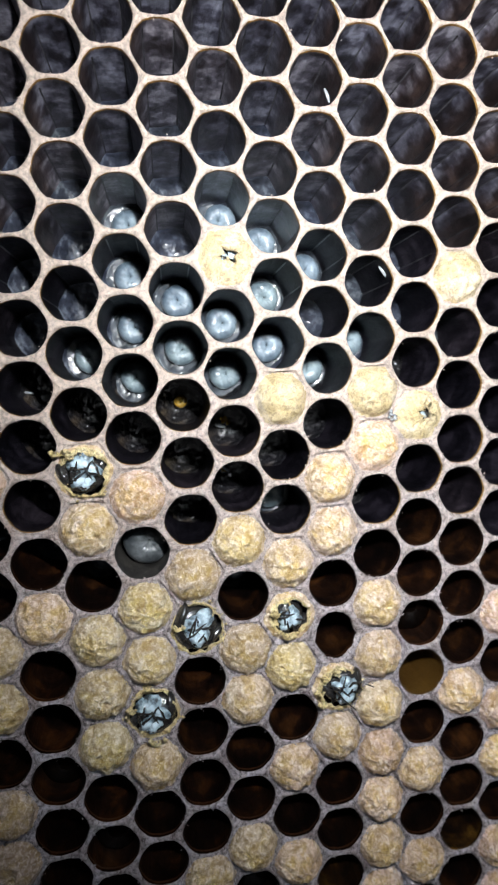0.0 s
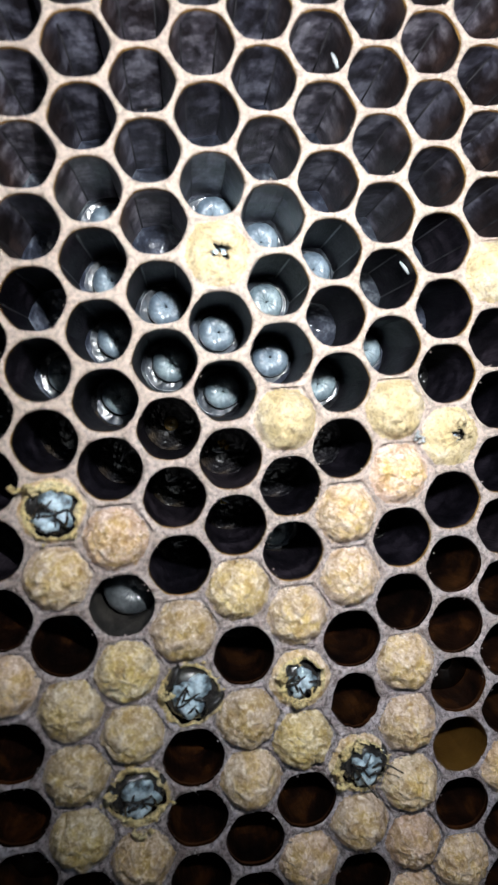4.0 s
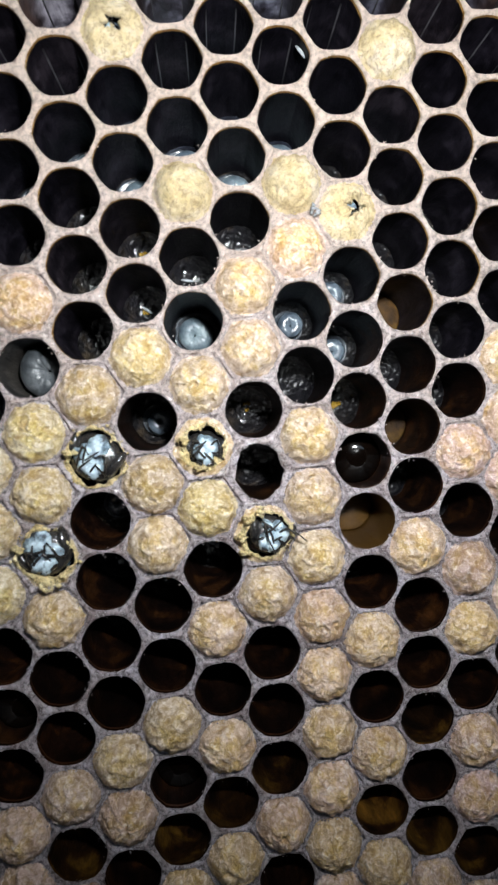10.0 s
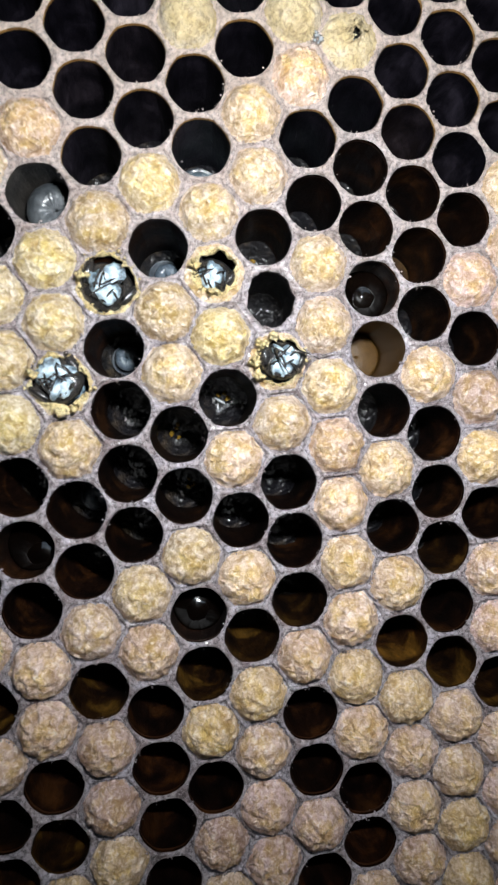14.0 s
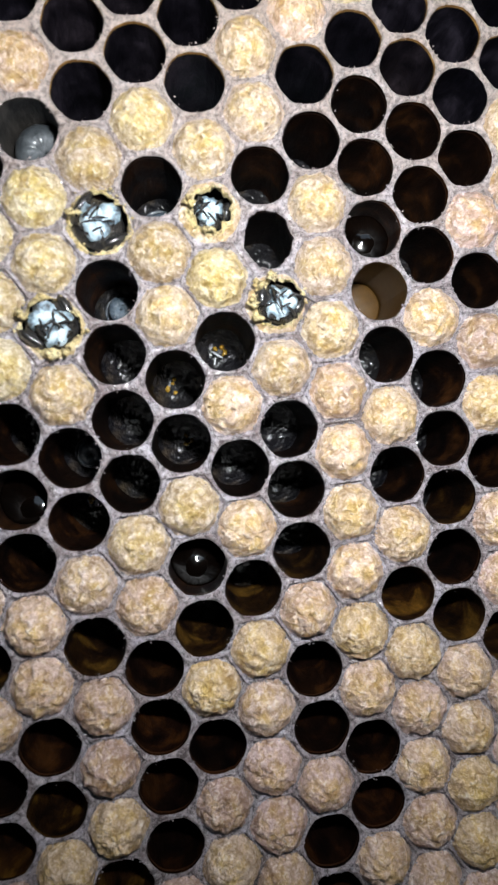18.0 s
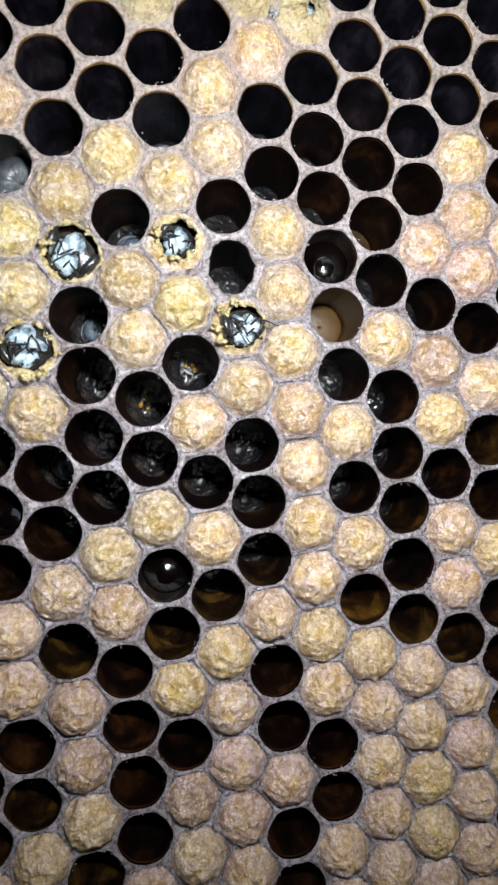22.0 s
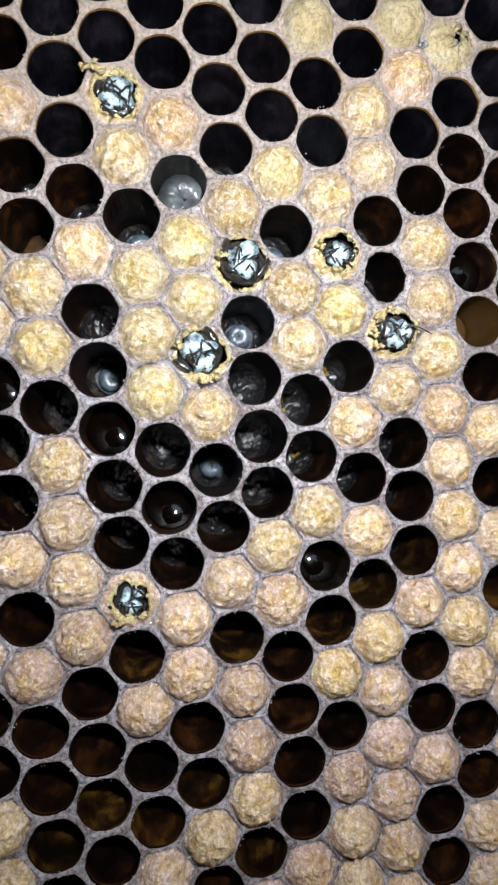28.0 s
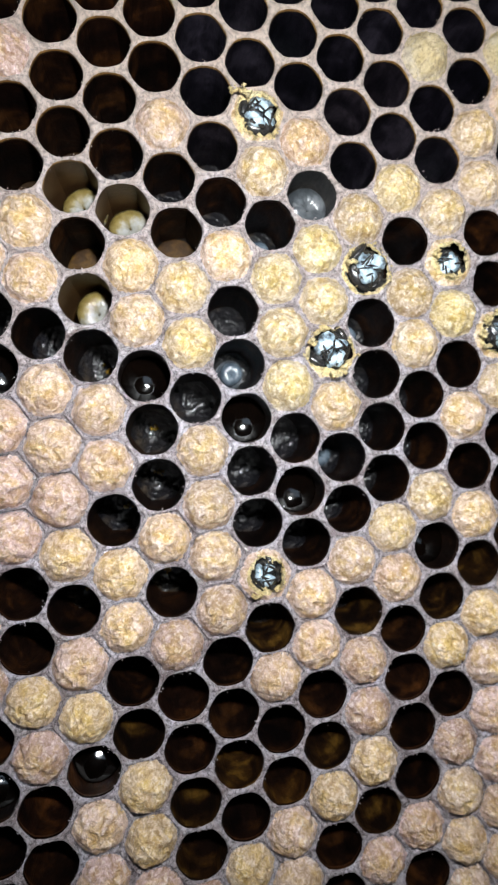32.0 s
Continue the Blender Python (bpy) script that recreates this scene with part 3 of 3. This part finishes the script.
def torn_cap(c, r, hole, shift=(0, 0), jag=0.5, flakes=()):
    m, pts = outline(c, r, 10)
    seed = rnd(c, r, 7) * 50
    rings = dome(m, pts, 0.8, hole, jag, seed)
    for k, ring in enumerate(rings[-3:]):
        for p in ring:
            p.x += shift[0]
            p.z += shift[1]
    verts, faces = rings_mesh(rings)
    n = len(pts)
    index = [0] * (2 * n) + [2 if hole > 0.4 else 1] * (len(faces) - 6 * n) + [1] * (4 * n)
    rim = rings[-3]
    for k in range(34 if hole > 0.4 else 8):
        at = rim[int(rnd(c, r, 100 + k) * len(rim))]
        out = 1 + 0.25 * (rnd(c, r, 200 + k) - 0.3)
        lump(verts, faces, Vector((m.x + (at.x - m.x) * out, at.y - 0.12, m.z + (at.z - m.z) * out)), 0.07 + 0.13 * rnd(c, r, 300 + k) ** 2, k)
    for k, (fx, fz, size) in enumerate(flakes):
        for j in range(14):
            rng = random.Random(k * 31 + j)
            lump(verts, faces, m + Vector((fx + rng.gauss(0, size * 0.5), -0.75 - abs(rng.gauss(0, 0.25)), fz + rng.gauss(0, size * 0.4))), rng.uniform(0.12, 0.3), j)
    index += [1] * (len(faces) - len(index))
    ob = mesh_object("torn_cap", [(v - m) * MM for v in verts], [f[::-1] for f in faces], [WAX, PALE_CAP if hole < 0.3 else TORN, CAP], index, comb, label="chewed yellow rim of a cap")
    ob.location = m * MM
    # the dark cell behind it
    m2, p2 = outline(c, r)
    deep = mouth(m2, p2, 0.7, 0.93)
    v2, f2 = rings_mesh([lift(p2, 0.3), lift(deep, 0.5), lift(deep, 6.0), lift(deep, DEPTH - 0.7)], m2 + Vector((0, DEPTH, 0)))
    tube = mesh_object("cell", [(v - m2) * MM for v in v2], [f[::-1] for f in f2], [COCOON], None, comb)
    tube.location = m2 * MM
    return ob


# ---------------------------------------------------------------- brood
def larva(c, r, size, mat, name, label, rise=0.0, dx=0.0, dz=0.0):
    """A larva curled on the floor of its cell: a ringed body bent into an open circle."""
    m = centre(c, r)
    turn = rnd(c, r, 8) * 6.28
    R, body, steps, around = 0.74 * size, 0.77 * size, 60, 14
    verts, faces = [], []
    for i in range(steps + 1):
        u = i / steps
        a = turn + u * math.radians(366)
        fat = body * (0.70 + 0.30 * math.sin(math.pi * min(1, max(0, u * 0.94 + 0.03))) ** 0.5) * (1 + 0.014 * math.cos(2 * math.pi * u * 13)) * (1 - 0.04 * u)
        for k in range(around):
            b = 2 * math.pi * k / around
            rad = R + fat * math.cos(b)
            verts.append(Vector((rad * math.cos(a), -fat * math.sin(b) * 0.9, rad * math.sin(a))) * MM)
    for i in range(steps):
        for k in range(around):
            faces.append((i * around + k, i * around + (k + 1) % around, (i + 1) * around + (k + 1) % around, (i + 1) * around + k))
    faces += [tuple(range(around))[::-1], tuple(range(steps * around, (steps + 1) * around))]
    ob = mesh_object(name, verts, faces, [mat])
    ob.location = (m + Vector((dx + DEPTH * LEAN + (rnd(c, r, 9) - 0.5) * 0.35, DEPTH - 1.25 - 0.35 * size - rise, dz + (rnd(c, r, 10) - 0.5) * 0.35))) * MM
    return tagged(ob, label, "larva", "larvae in the cells")


def pool(c, r, depth, mat, name, label, category, sag=0.35, size=0.93, slope=(0.0, 0.0)):
    """A surface of jelly, nectar or pollen across the cell, with its rim drawn up the wall."""
    m, pts = outline(c, r)
    edge = mouth(m, pts, 0.9, size)
    rings = []
    for s, y in [(k / 12, sag * (1 - (k / 12) ** 2)) for k in range(12, 0, -1)]:
        rings.append([Vector((m.x + depth * LEAN + (p.x - m.x) * s, m.y + depth + y + ((p.x - m.x) * slope[0] + (p.z - m.z) * slope[1]) * s + 0.03 * noise.noise(p * 1.2 * s), m.z + (p.z - m.z) * s)) for p in edge])
    back = [Vector((p.x, p.y + 0.8, p.z)) for p in rings[0]]
    verts, faces = rings_mesh([back] + rings, m + Vector((0, depth + sag, 0)))
    ob = mesh_object(name, [(v - m) * MM for v in verts], [f[::-1] for f in faces], [mat])
    ob.location = m * MM
    return tagged(ob, label, category, name + " in the cells")


EGG_MESH = []


def egg(c, r):
    m = centre(c, r)
    verts, faces = [], []
    n = 8
    for i in range(9):
        u = i / 8
        f = 0.16 * math.sin(math.pi * (0.06 + 0.88 * u)) ** 0.5
        for k in range(n):
            a = 2 * math.pi * k / n
            verts.append(Vector(((u - 0.5) * 1.25, f * math.cos(a) - 0.1 * math.sin(math.pi * u), f * math.sin(a))) * MM)
    for i in range(8):
        for k in range(n):
            faces.append((i * n + k, i * n + (k + 1) % n, (i + 1) * n + (k + 1) % n, (i + 1) * n + k))
    faces += [tuple(range(n))[::-1], tuple(range(8 * n, 9 * n))]
    ob = mesh_object("egg", verts, faces, [EGG])
    EGG_MESH.append(ob.data)
    ob.location = (m + Vector(((rnd(c, r, 11) - 0.5) * 0.8, DEPTH - 0.75, (rnd(c, r, 12) - 0.5) * 0.8))) * MM
    ob.rotation_euler = (0.25, rnd(c, r, 13) * 3, 0)
    return tagged(ob, "tiny white rod-shaped egg on a cell floor", "egg", "eggs in the cells")


# ---------------------------------------------------------------- bees
def ball(name, parent, at, size, mat, turn=(0, 0, 0), bumps=0.0, label="", seg=16):
    bm = bmesh.new()
    bmesh.ops.create_uvsphere(bm, u_segments=seg, v_segments=seg * 2 // 3, radius=1.0)
    for v in bm.verts:
        k = 1 + bumps * noise.noise(v.co * 3 + Vector(at))
        v.co = Vector((v.co.x * size[0] * k, v.co.y * size[1] * k, v.co.z * size[2] * k)) * MM
    me = bpy.data.meshes.new(name)
    bm.to_mesh(me)
    bm.free()
    me.materials.append(mat)
    me.polygons.foreach_set("use_smooth", [True] * len(me.polygons))
    ob = new(name, me)
    ob.parent = parent
    ob.matrix_basis = Matrix.LocRotScale(Vector(at) * MM, Euler([radians(a) for a in turn]), None)
    if label:
        tagged(ob, label)
    return ob


def rod(name, parent, points, radii, mat, label="", n=8):
    """A jointed round limb through the points."""
    verts, faces = [], []
    pts = [Vector(p) for p in points]
    for i, p in enumerate(pts):
        d = (pts[min(i + 1, len(pts) - 1)] - pts[max(i - 1, 0)]).normalized()
        a = d.orthogonal().normalized()
        b = d.cross(a)
        for k in range(n):
            t = 2 * math.pi * k / n
            verts.append((p + (a * math.cos(t) + b * math.sin(t)) * radii[i]) * MM)
    for i in range(len(pts) - 1):
        for k in range(n):
            faces.append((i * n + k, i * n + (k + 1) % n, (i + 1) * n + (k + 1) % n, (i + 1) * n + k))
    faces += [tuple(range(n))[::-1], tuple(range((len(pts) - 1) * n, len(pts) * n))]
    return mesh_object(name, verts, faces, [mat], None, parent, label=label)


def bee(label, scale=1.0, reach=0.0):
    """The head of a young bee that looks out of its cell; x across the face, z to the brow, -y to the front."""
    b = new("honey_bee")
    ball("head", b, (0, 0.2, 0), (1.75 * scale, 0.95, 1.55 * scale), CHITIN, bumps=0.06, seg=24)
    rng = random.Random(len(label) * 31 + ord(label[-1]))
    # the pale lobes are down and painted shine together
    for k in range(5):
        a, far = k * 1.257 + rng.uniform(-0.5, 0.5), rng.uniform(0.45, 0.85)
        ball("face_hair_shine", b, (far * math.cos(a) * scale, -0.5 - 0.25 * rng.random(), far * math.sin(a) * scale), (rng.uniform(0.35, 0.75) * scale, 0.42, rng.uniform(0.45, 0.95) * scale), FUZZ_SHINE, (0, rng.uniform(-90, 90), 0), 0.3, "silvery downy face with painted shine", 14)
    # black rods added at random as legs and feelers across the face
    for k in range(4):
        a = rng.uniform(0, 6.28)
        x, z, d = rng.uniform(-0.6, 0.6), rng.uniform(-0.8, 0.6), rng.uniform(0.7, 1.2)
        rod("crossing_limb", b, [(x - d * math.cos(a), -0.75, z - d * math.sin(a)), (x, -1.12, z), (x + d * math.cos(a), -0.8, z + d * math.sin(a))], [0.05, 0.11, 0.05], CHITIN)
    for s in (-1, 1):
        ball("compound_eye", b, (1.45 * s * scale, 0.0, 0.25), (0.5, 0.72, 1.0 * scale), CHITIN, (0, 12 * s, 0), label="glossy black oval eye")
        rod("antenna", b, [(0.28 * s, -0.8, 0.1), (0.65 * s, -1.25, 0.55), (0.95 * s, -1.3, 0.75), (1.15 * s + 0.4 * reach, -1.15 - 0.3 * reach, 0.1 + 0.3 * reach * s), (1.2 * s + 0.9 * reach, -0.95 - 0.8 * reach, -0.7 + 0.5 * reach * s)], [0.13, 0.11, 0.12, 0.12 - 0.03 * reach, 0.1 - 0.03 * reach], CHITIN)
        rod("mandible", b, [(0.75 * s, -0.35, -0.95), (0.6 * s, -0.75, -1.3), (0.15 * s, -0.85, -1.45)], [0.25, 0.22, 0.1], CHITIN)
        rod("foreleg", b, [(1.3 * s, 0.5, -0.9), (1.5 * s, -0.5, -0.8), (0.9 * s, -0.95, -0.5), (0.45 * s, -0.85, -0.2)], [0.2, 0.2, 0.16, 0.1], CHITIN)
    ball("clypeus", b, (0, -0.62, -0.6), (0.4, 0.35, 0.3), CHITIN, bumps=0.1)
    ball("thorax", b, (0, 2.6, 0), (1.9, 1.7, 1.9), FUZZ_SHINE, bumps=0.2, label="grey downy thorax", seg=20)
    return tagged(b, label, "bee", "bees coming out of their cells")


BEES = []


def place_bee(c, r, turn, label, deep=0.8, scale=1.0, dx=0.0, dz=0.0, reach=0.0):
    b = bee(label, scale, reach)
    m = centre(c, r)
    BEES.append((b, (m + Vector((dx, deep, dz))) * MM, turn, c * 100 + r))
    return b


# ---------------------------------------------------------------- the cells
# Torn caps: width of the hole, its shift, how jagged, and flakes of wax beside it (x, z, spread).
TORN_HOLES = {
    (11, 13): (0.76, (0.1, -0.25), 0.35, [(-2.3, 1.9, 0.5), (-1.0, 1.7, 0.5)]),
    (13, 16): (0.86, (0.1, 0.0), 0.3, [(-1.9, 0.7, 0.4)]),
    (12, 18): (0.82, (-0.1, 0.3), 0.3, [(0.0, -2.3, 0.7), (-1.9, 1.0, 0.3)]),
    (15, 16): (0.64, (0.15, -0.1), 0.4, [(-0.5, -1.7, 0.3), (-1.5, 0.6, 0.3)]),
    (16, 18): (0.74, (0.35, -0.1), 0.22, [(-2.0, -1.2, 0.3), (-2.0, 0.0, 0.35), (-1.5, 1.4, 0.35), (-0.3, 2.0, 0.35)]),
    (10, 22): (0.62, (0.05, 0.1), 0.35, [(-1.4, -1.7, 0.35)]),
    (14, 10): (0.26, (0.15, 0.1), 0.9, []),
    (18, 13): (0.26, (0.5, 0.15), 1.1, []),
}
# Slope of the nectar to the side and up, shaped so that its surface catches a glint.
NECTAR_SLOPE = {(14, 22): (0.08, 0.35), (11, 20): (-0.02, 0.44), (10, 19): (-0.05, 0.3), (8, 18): (0.085, 0.2), (5, 17): (0.27, 0.2), (4, 25): (0.3, 0.6), (6, 25): (0.2, 0.6), (18, 17): (-0.2, 0.0)}
for c in range(FIRST_COL, LAST_COL + 1):
    for r in range(FIRST_ROW, LAST_ROW + 1):
        k = holds(c, r)
        if k in "cx":
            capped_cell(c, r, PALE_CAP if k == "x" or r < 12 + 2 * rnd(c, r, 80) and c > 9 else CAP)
        elif k in "bqp":
            torn_cap(c, r, *TORN_HOLES[c, r])
        else:
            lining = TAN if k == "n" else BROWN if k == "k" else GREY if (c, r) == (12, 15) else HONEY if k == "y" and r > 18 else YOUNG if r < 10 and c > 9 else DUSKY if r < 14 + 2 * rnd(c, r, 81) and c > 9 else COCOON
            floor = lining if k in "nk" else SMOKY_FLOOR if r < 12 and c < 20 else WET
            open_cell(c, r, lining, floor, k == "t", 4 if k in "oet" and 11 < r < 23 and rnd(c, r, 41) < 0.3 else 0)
            if k == "l":
                larva(c, r, 1.7 if (c, r) == (12, 15) else 1.2, GREY_LARVA if (c, r) == (12, 15) else LARVA, "larva", "glossy milky white larva curled in its cell", *((4.4, 0.2, 0.1) if (c, r) == (12, 15) else (0.0, 0.28, 0.2) if r < 13 else ()))
                pool(c, r, DEPTH - 1.3, JELLY, "brood_jelly", "wet greyish jelly under a larva", "jelly", size=0.88)
            elif k == "s":
                larva(c, r, 0.9, DULL_LARVA, "larva", "small glossy bluish larva curled in a dark cell")
                pool(c, r, DEPTH - 1.0, JELLY, "brood_jelly", "wet greyish jelly under a larva", "jelly", size=0.6)
            elif k == "g":
                # a small added coil in gold stands in for a glint
                larva(c, r, 0.5, GOLD_DROP, "larva", "small golden coil added for a gold glint")
            elif k == "k":
                larva(c, r, 1.6, OLD_LARVA, "larva", "large yellowish larva curled in a brown cell", 3.2, 0.3, -0.2)
            elif k == "e":
                egg(c, r)
            elif k == "w":
                pool(c, r, 4.0, LIQUID, "nectar", "dark shiny nectar that bulges in a cell", "nectar", -0.7, 0.93, NECTAR_SLOPE.get((c, r), (0.1, 0.1)))
            elif k == "n" or k == "y" and r < 19:
                pool(c, r, 7.5 if k == "n" else 9.2, TAN if k == "n" else POLLEN, "pollen", "packed orange-brown pollen deep in a cell", "pollen", -0.3, 0.9)

place_bee(11, 13, (0, 10, 0), "dark bee with a grey face in a torn cap", 0.5, 1.2, 0.1, -0.25)
place_bee(13, 16, (0, 40, 0), "dark bee chewing its way out of a wide hole", 0.2, 1.32, 0.1, 0.0, 0.5)
place_bee(12, 18, (0, -20, 0), "dark bee with folded legs in a torn cap", 0.3, 1.28, -0.1, 0.3)
place_bee(15, 16, (0, 25, 0), "dark bee behind a narrow yellow hole", 0.5, 1.0)
place_bee(16, 18, (0, 0, 0), "dark bee pushing head and antennae out of its cell", 0.0, 1.12, 0.4, -0.1, 1.6)
place_bee(10, 22, (0, -30, 0), "dark bee in a small torn cap", 0.4, 1.0)
place_bee(14, 10, (0, 60, 0), "dark bee behind a first small hole in its cap", 1.2, 0.9)
place_bee(18, 13, (0, 15, 0), "dark bee behind a small hole in its cap", 1.2, 0.9)

# Eggs that stick to rims and walls: place in millimetres, turn.
for x, y, z, turn in ((11.5, -0.15, 60.3, 5), (10.2, -0.15, 51.3, 70), (-19.9, 10.0, 25.9, 10), (15.95, 1.9, 36.0, 55)):
    e = new("egg", EGG_MESH[0])
    e.location = Vector((x, y, z)) * MM
    e.rotation_euler = (0, radians(turn), 0)
    tagged(e, "white rod-shaped egg stuck to a cell wall", "egg", "eggs in the cells")
verts, faces = [], []
for k in range(9):
    rng = random.Random(70 + k)
    lump(verts, faces, Vector((rng.gauss(0, 0.18), rng.gauss(0, 0.1), rng.gauss(0, 0.22))) * MM, rng.uniform(0.12, 0.26) * MM, k)
white_crumb = mesh_object("wax_crumb", verts, faces, [EGG])
white_crumb.location = Vector((15.8, -0.25, 21.7)) * MM
tagged(white_crumb, "bright white crumb of wax between two caps", "crumb")

# ---------------------------------------------------------------- crumbs of wax on the walls
verts, faces = [], []
crumb_rng = random.Random(5)
for c in range(FIRST_COL, LAST_COL + 1):
    for r in range(FIRST_ROW, LAST_ROW + 1):
        m, pts = outline(c, r)
        few = 8 if r < 11 else 30 if r < 13 else 90
        for k in range(few):
            p = pts[crumb_rng.randrange(24)]
            at = p + Vector((crumb_rng.gauss(0, 0.16), -0.02 + 0.1 * crumb_rng.random(), crumb_rng.gauss(0, 0.16)))
            lump(verts, faces, at * MM, crumb_rng.choice((0.03, 0.04, 0.05, 0.06, 0.09)) * MM, c * 1000 + r * 20 + k)
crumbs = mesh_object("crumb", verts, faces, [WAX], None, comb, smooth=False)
tagged(crumbs, "tiny crumbs of wax on the cell walls", kind="stuff")

# ---------------------------------------------------------------- the comb's core and the room
lo, hi = centre(FIRST_COL, LAST_ROW), centre(LAST_COL, FIRST_ROW)


def box(name, a, b, mat, parent=None):
    bm = bmesh.new()
    bmesh.ops.create_cube(bm, size=1.0)
    for v in bm.verts:
        v.co = Vector([(p + q) / 2 + k * (q - p) for p, q, k in zip(a, b, v.co)])
    me = bpy.data.meshes.new(name)
    bm.to_mesh(me)
    bm.free()
    me.materials.append(mat)
    ob = new(name, me)
    ob.parent = parent
    return ob


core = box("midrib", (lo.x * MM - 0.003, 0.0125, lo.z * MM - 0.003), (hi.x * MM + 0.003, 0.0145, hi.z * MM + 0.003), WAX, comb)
floor_z = lo.z * MM - 0.003
tagged(box("floor", (-0.2, -0.25, floor_z - 0.01), (0.2, 0.15, floor_z), WOOD), "plain dark wooden board under the comb", "floor", kind="structure")
tagged(box("ceiling", (-0.2, -0.25, 0.25), (0.2, 0.15, 0.26), WOOD), "plain dark wooden board above the comb", "ceiling", kind="structure")
tagged(box("wall_north", (-0.2, 0.14, floor_z), (0.2, 0.15, 0.25), WOOD), "plain dark wooden wall", "wall", kind="structure")
tagged(box("wall_south", (-0.2, -0.26, floor_z), (0.2, -0.25, 0.25), WOOD), "plain dark wooden wall", "wall", kind="structure")
tagged(box("wall_east", (0.19, -0.25, floor_z), (0.2, 0.14, 0.25), WOOD), "plain dark wooden wall", "wall", kind="structure")
tagged(box("wall_west", (-0.2, -0.25, floor_z), (-0.19, 0.14, 0.25), WOOD), "plain dark wooden wall", "wall", kind="structure")

# ---------------------------------------------------------------- the phone's light, carried beside the lens
torch = tagged(new("phone_light"), "small white light of the phone that films", "light")


def torch_shell(radius, front, back, wall, n=24):
    """A round cup, open to -z."""
    rings = []
    for q, z in ((radius, back), (radius, front), (radius + wall, front), (radius + wall, back - 0.0)):
        rings.append([Vector((q * math.cos(2 * math.pi * i / n), q * math.sin(2 * math.pi * i / n), z)) * MM for i in range(n)])
    verts, faces = rings_mesh(rings)
    faces.append(tuple(range(n)))
    faces.append(tuple(range(3 * n, 4 * n))[::-1])
    return verts, faces


# unseen cup, added to narrow the beam
mesh_object("beam_cup", *torch_shell(3.35, -1.85, 0.3, 0.8), [BLACK], None, torch)
disc = [Vector((2.4 * math.cos(2 * math.pi * i / 20), 2.4 * math.sin(2 * math.pi * i / 20), 0)) * MM for i in range(20)]
mesh_object("led", disc, [tuple(range(20))[::-1]], [GLOW], None, torch, label="glowing white diode")


# Aim added to the light to shape the brightness over the comb: seconds, degrees up, degrees to the side.
AIM_UP = [(0, 10), (4, 11), (9, 17), (11, 12), (14, 8), (21, 7), (24, 5), (27, -1), (32, -3)]
AIM_SIDE = [(0, -19), (4, -13), (8, 0), (13, 1), (32, 1)]


def between(rows, t):
    for (t0, a), (t1, b) in zip(rows, rows[1:]):
        if t <= t1:
            return a + (b - a) * (t - t0) / (t1 - t0)
    return rows[-1][1]


def motions():
    """The bees chew and turn in their holes; the phone's light goes with the phone."""
    for b, at, turn, seed in BEES:
        rng = random.Random(seed)
        rows, t = [], 0.0
        while t < 32.0:
            j = [rng.uniform(-1, 1) for _ in range(6)]
            rows.append((t, pose(at.x + j[0] * 0.00025, at.y + j[1] * 0.0002, at.z + j[2] * 0.00025, turn[0] + 12 * j[3], turn[1] + 22 * j[4], turn[2] + 12 * j[5])))
            t += rng.uniform(0.5, 1.1)
        rows.append((32.0, rows[-1][1]))
        walk(b, rows)
    walk(torch, [(t, m @ pose(0.008, 0.015, 0.004, between(AIM_UP, t), between(AIM_SIDE, t), 0)) for t, m in PATH])


motions()
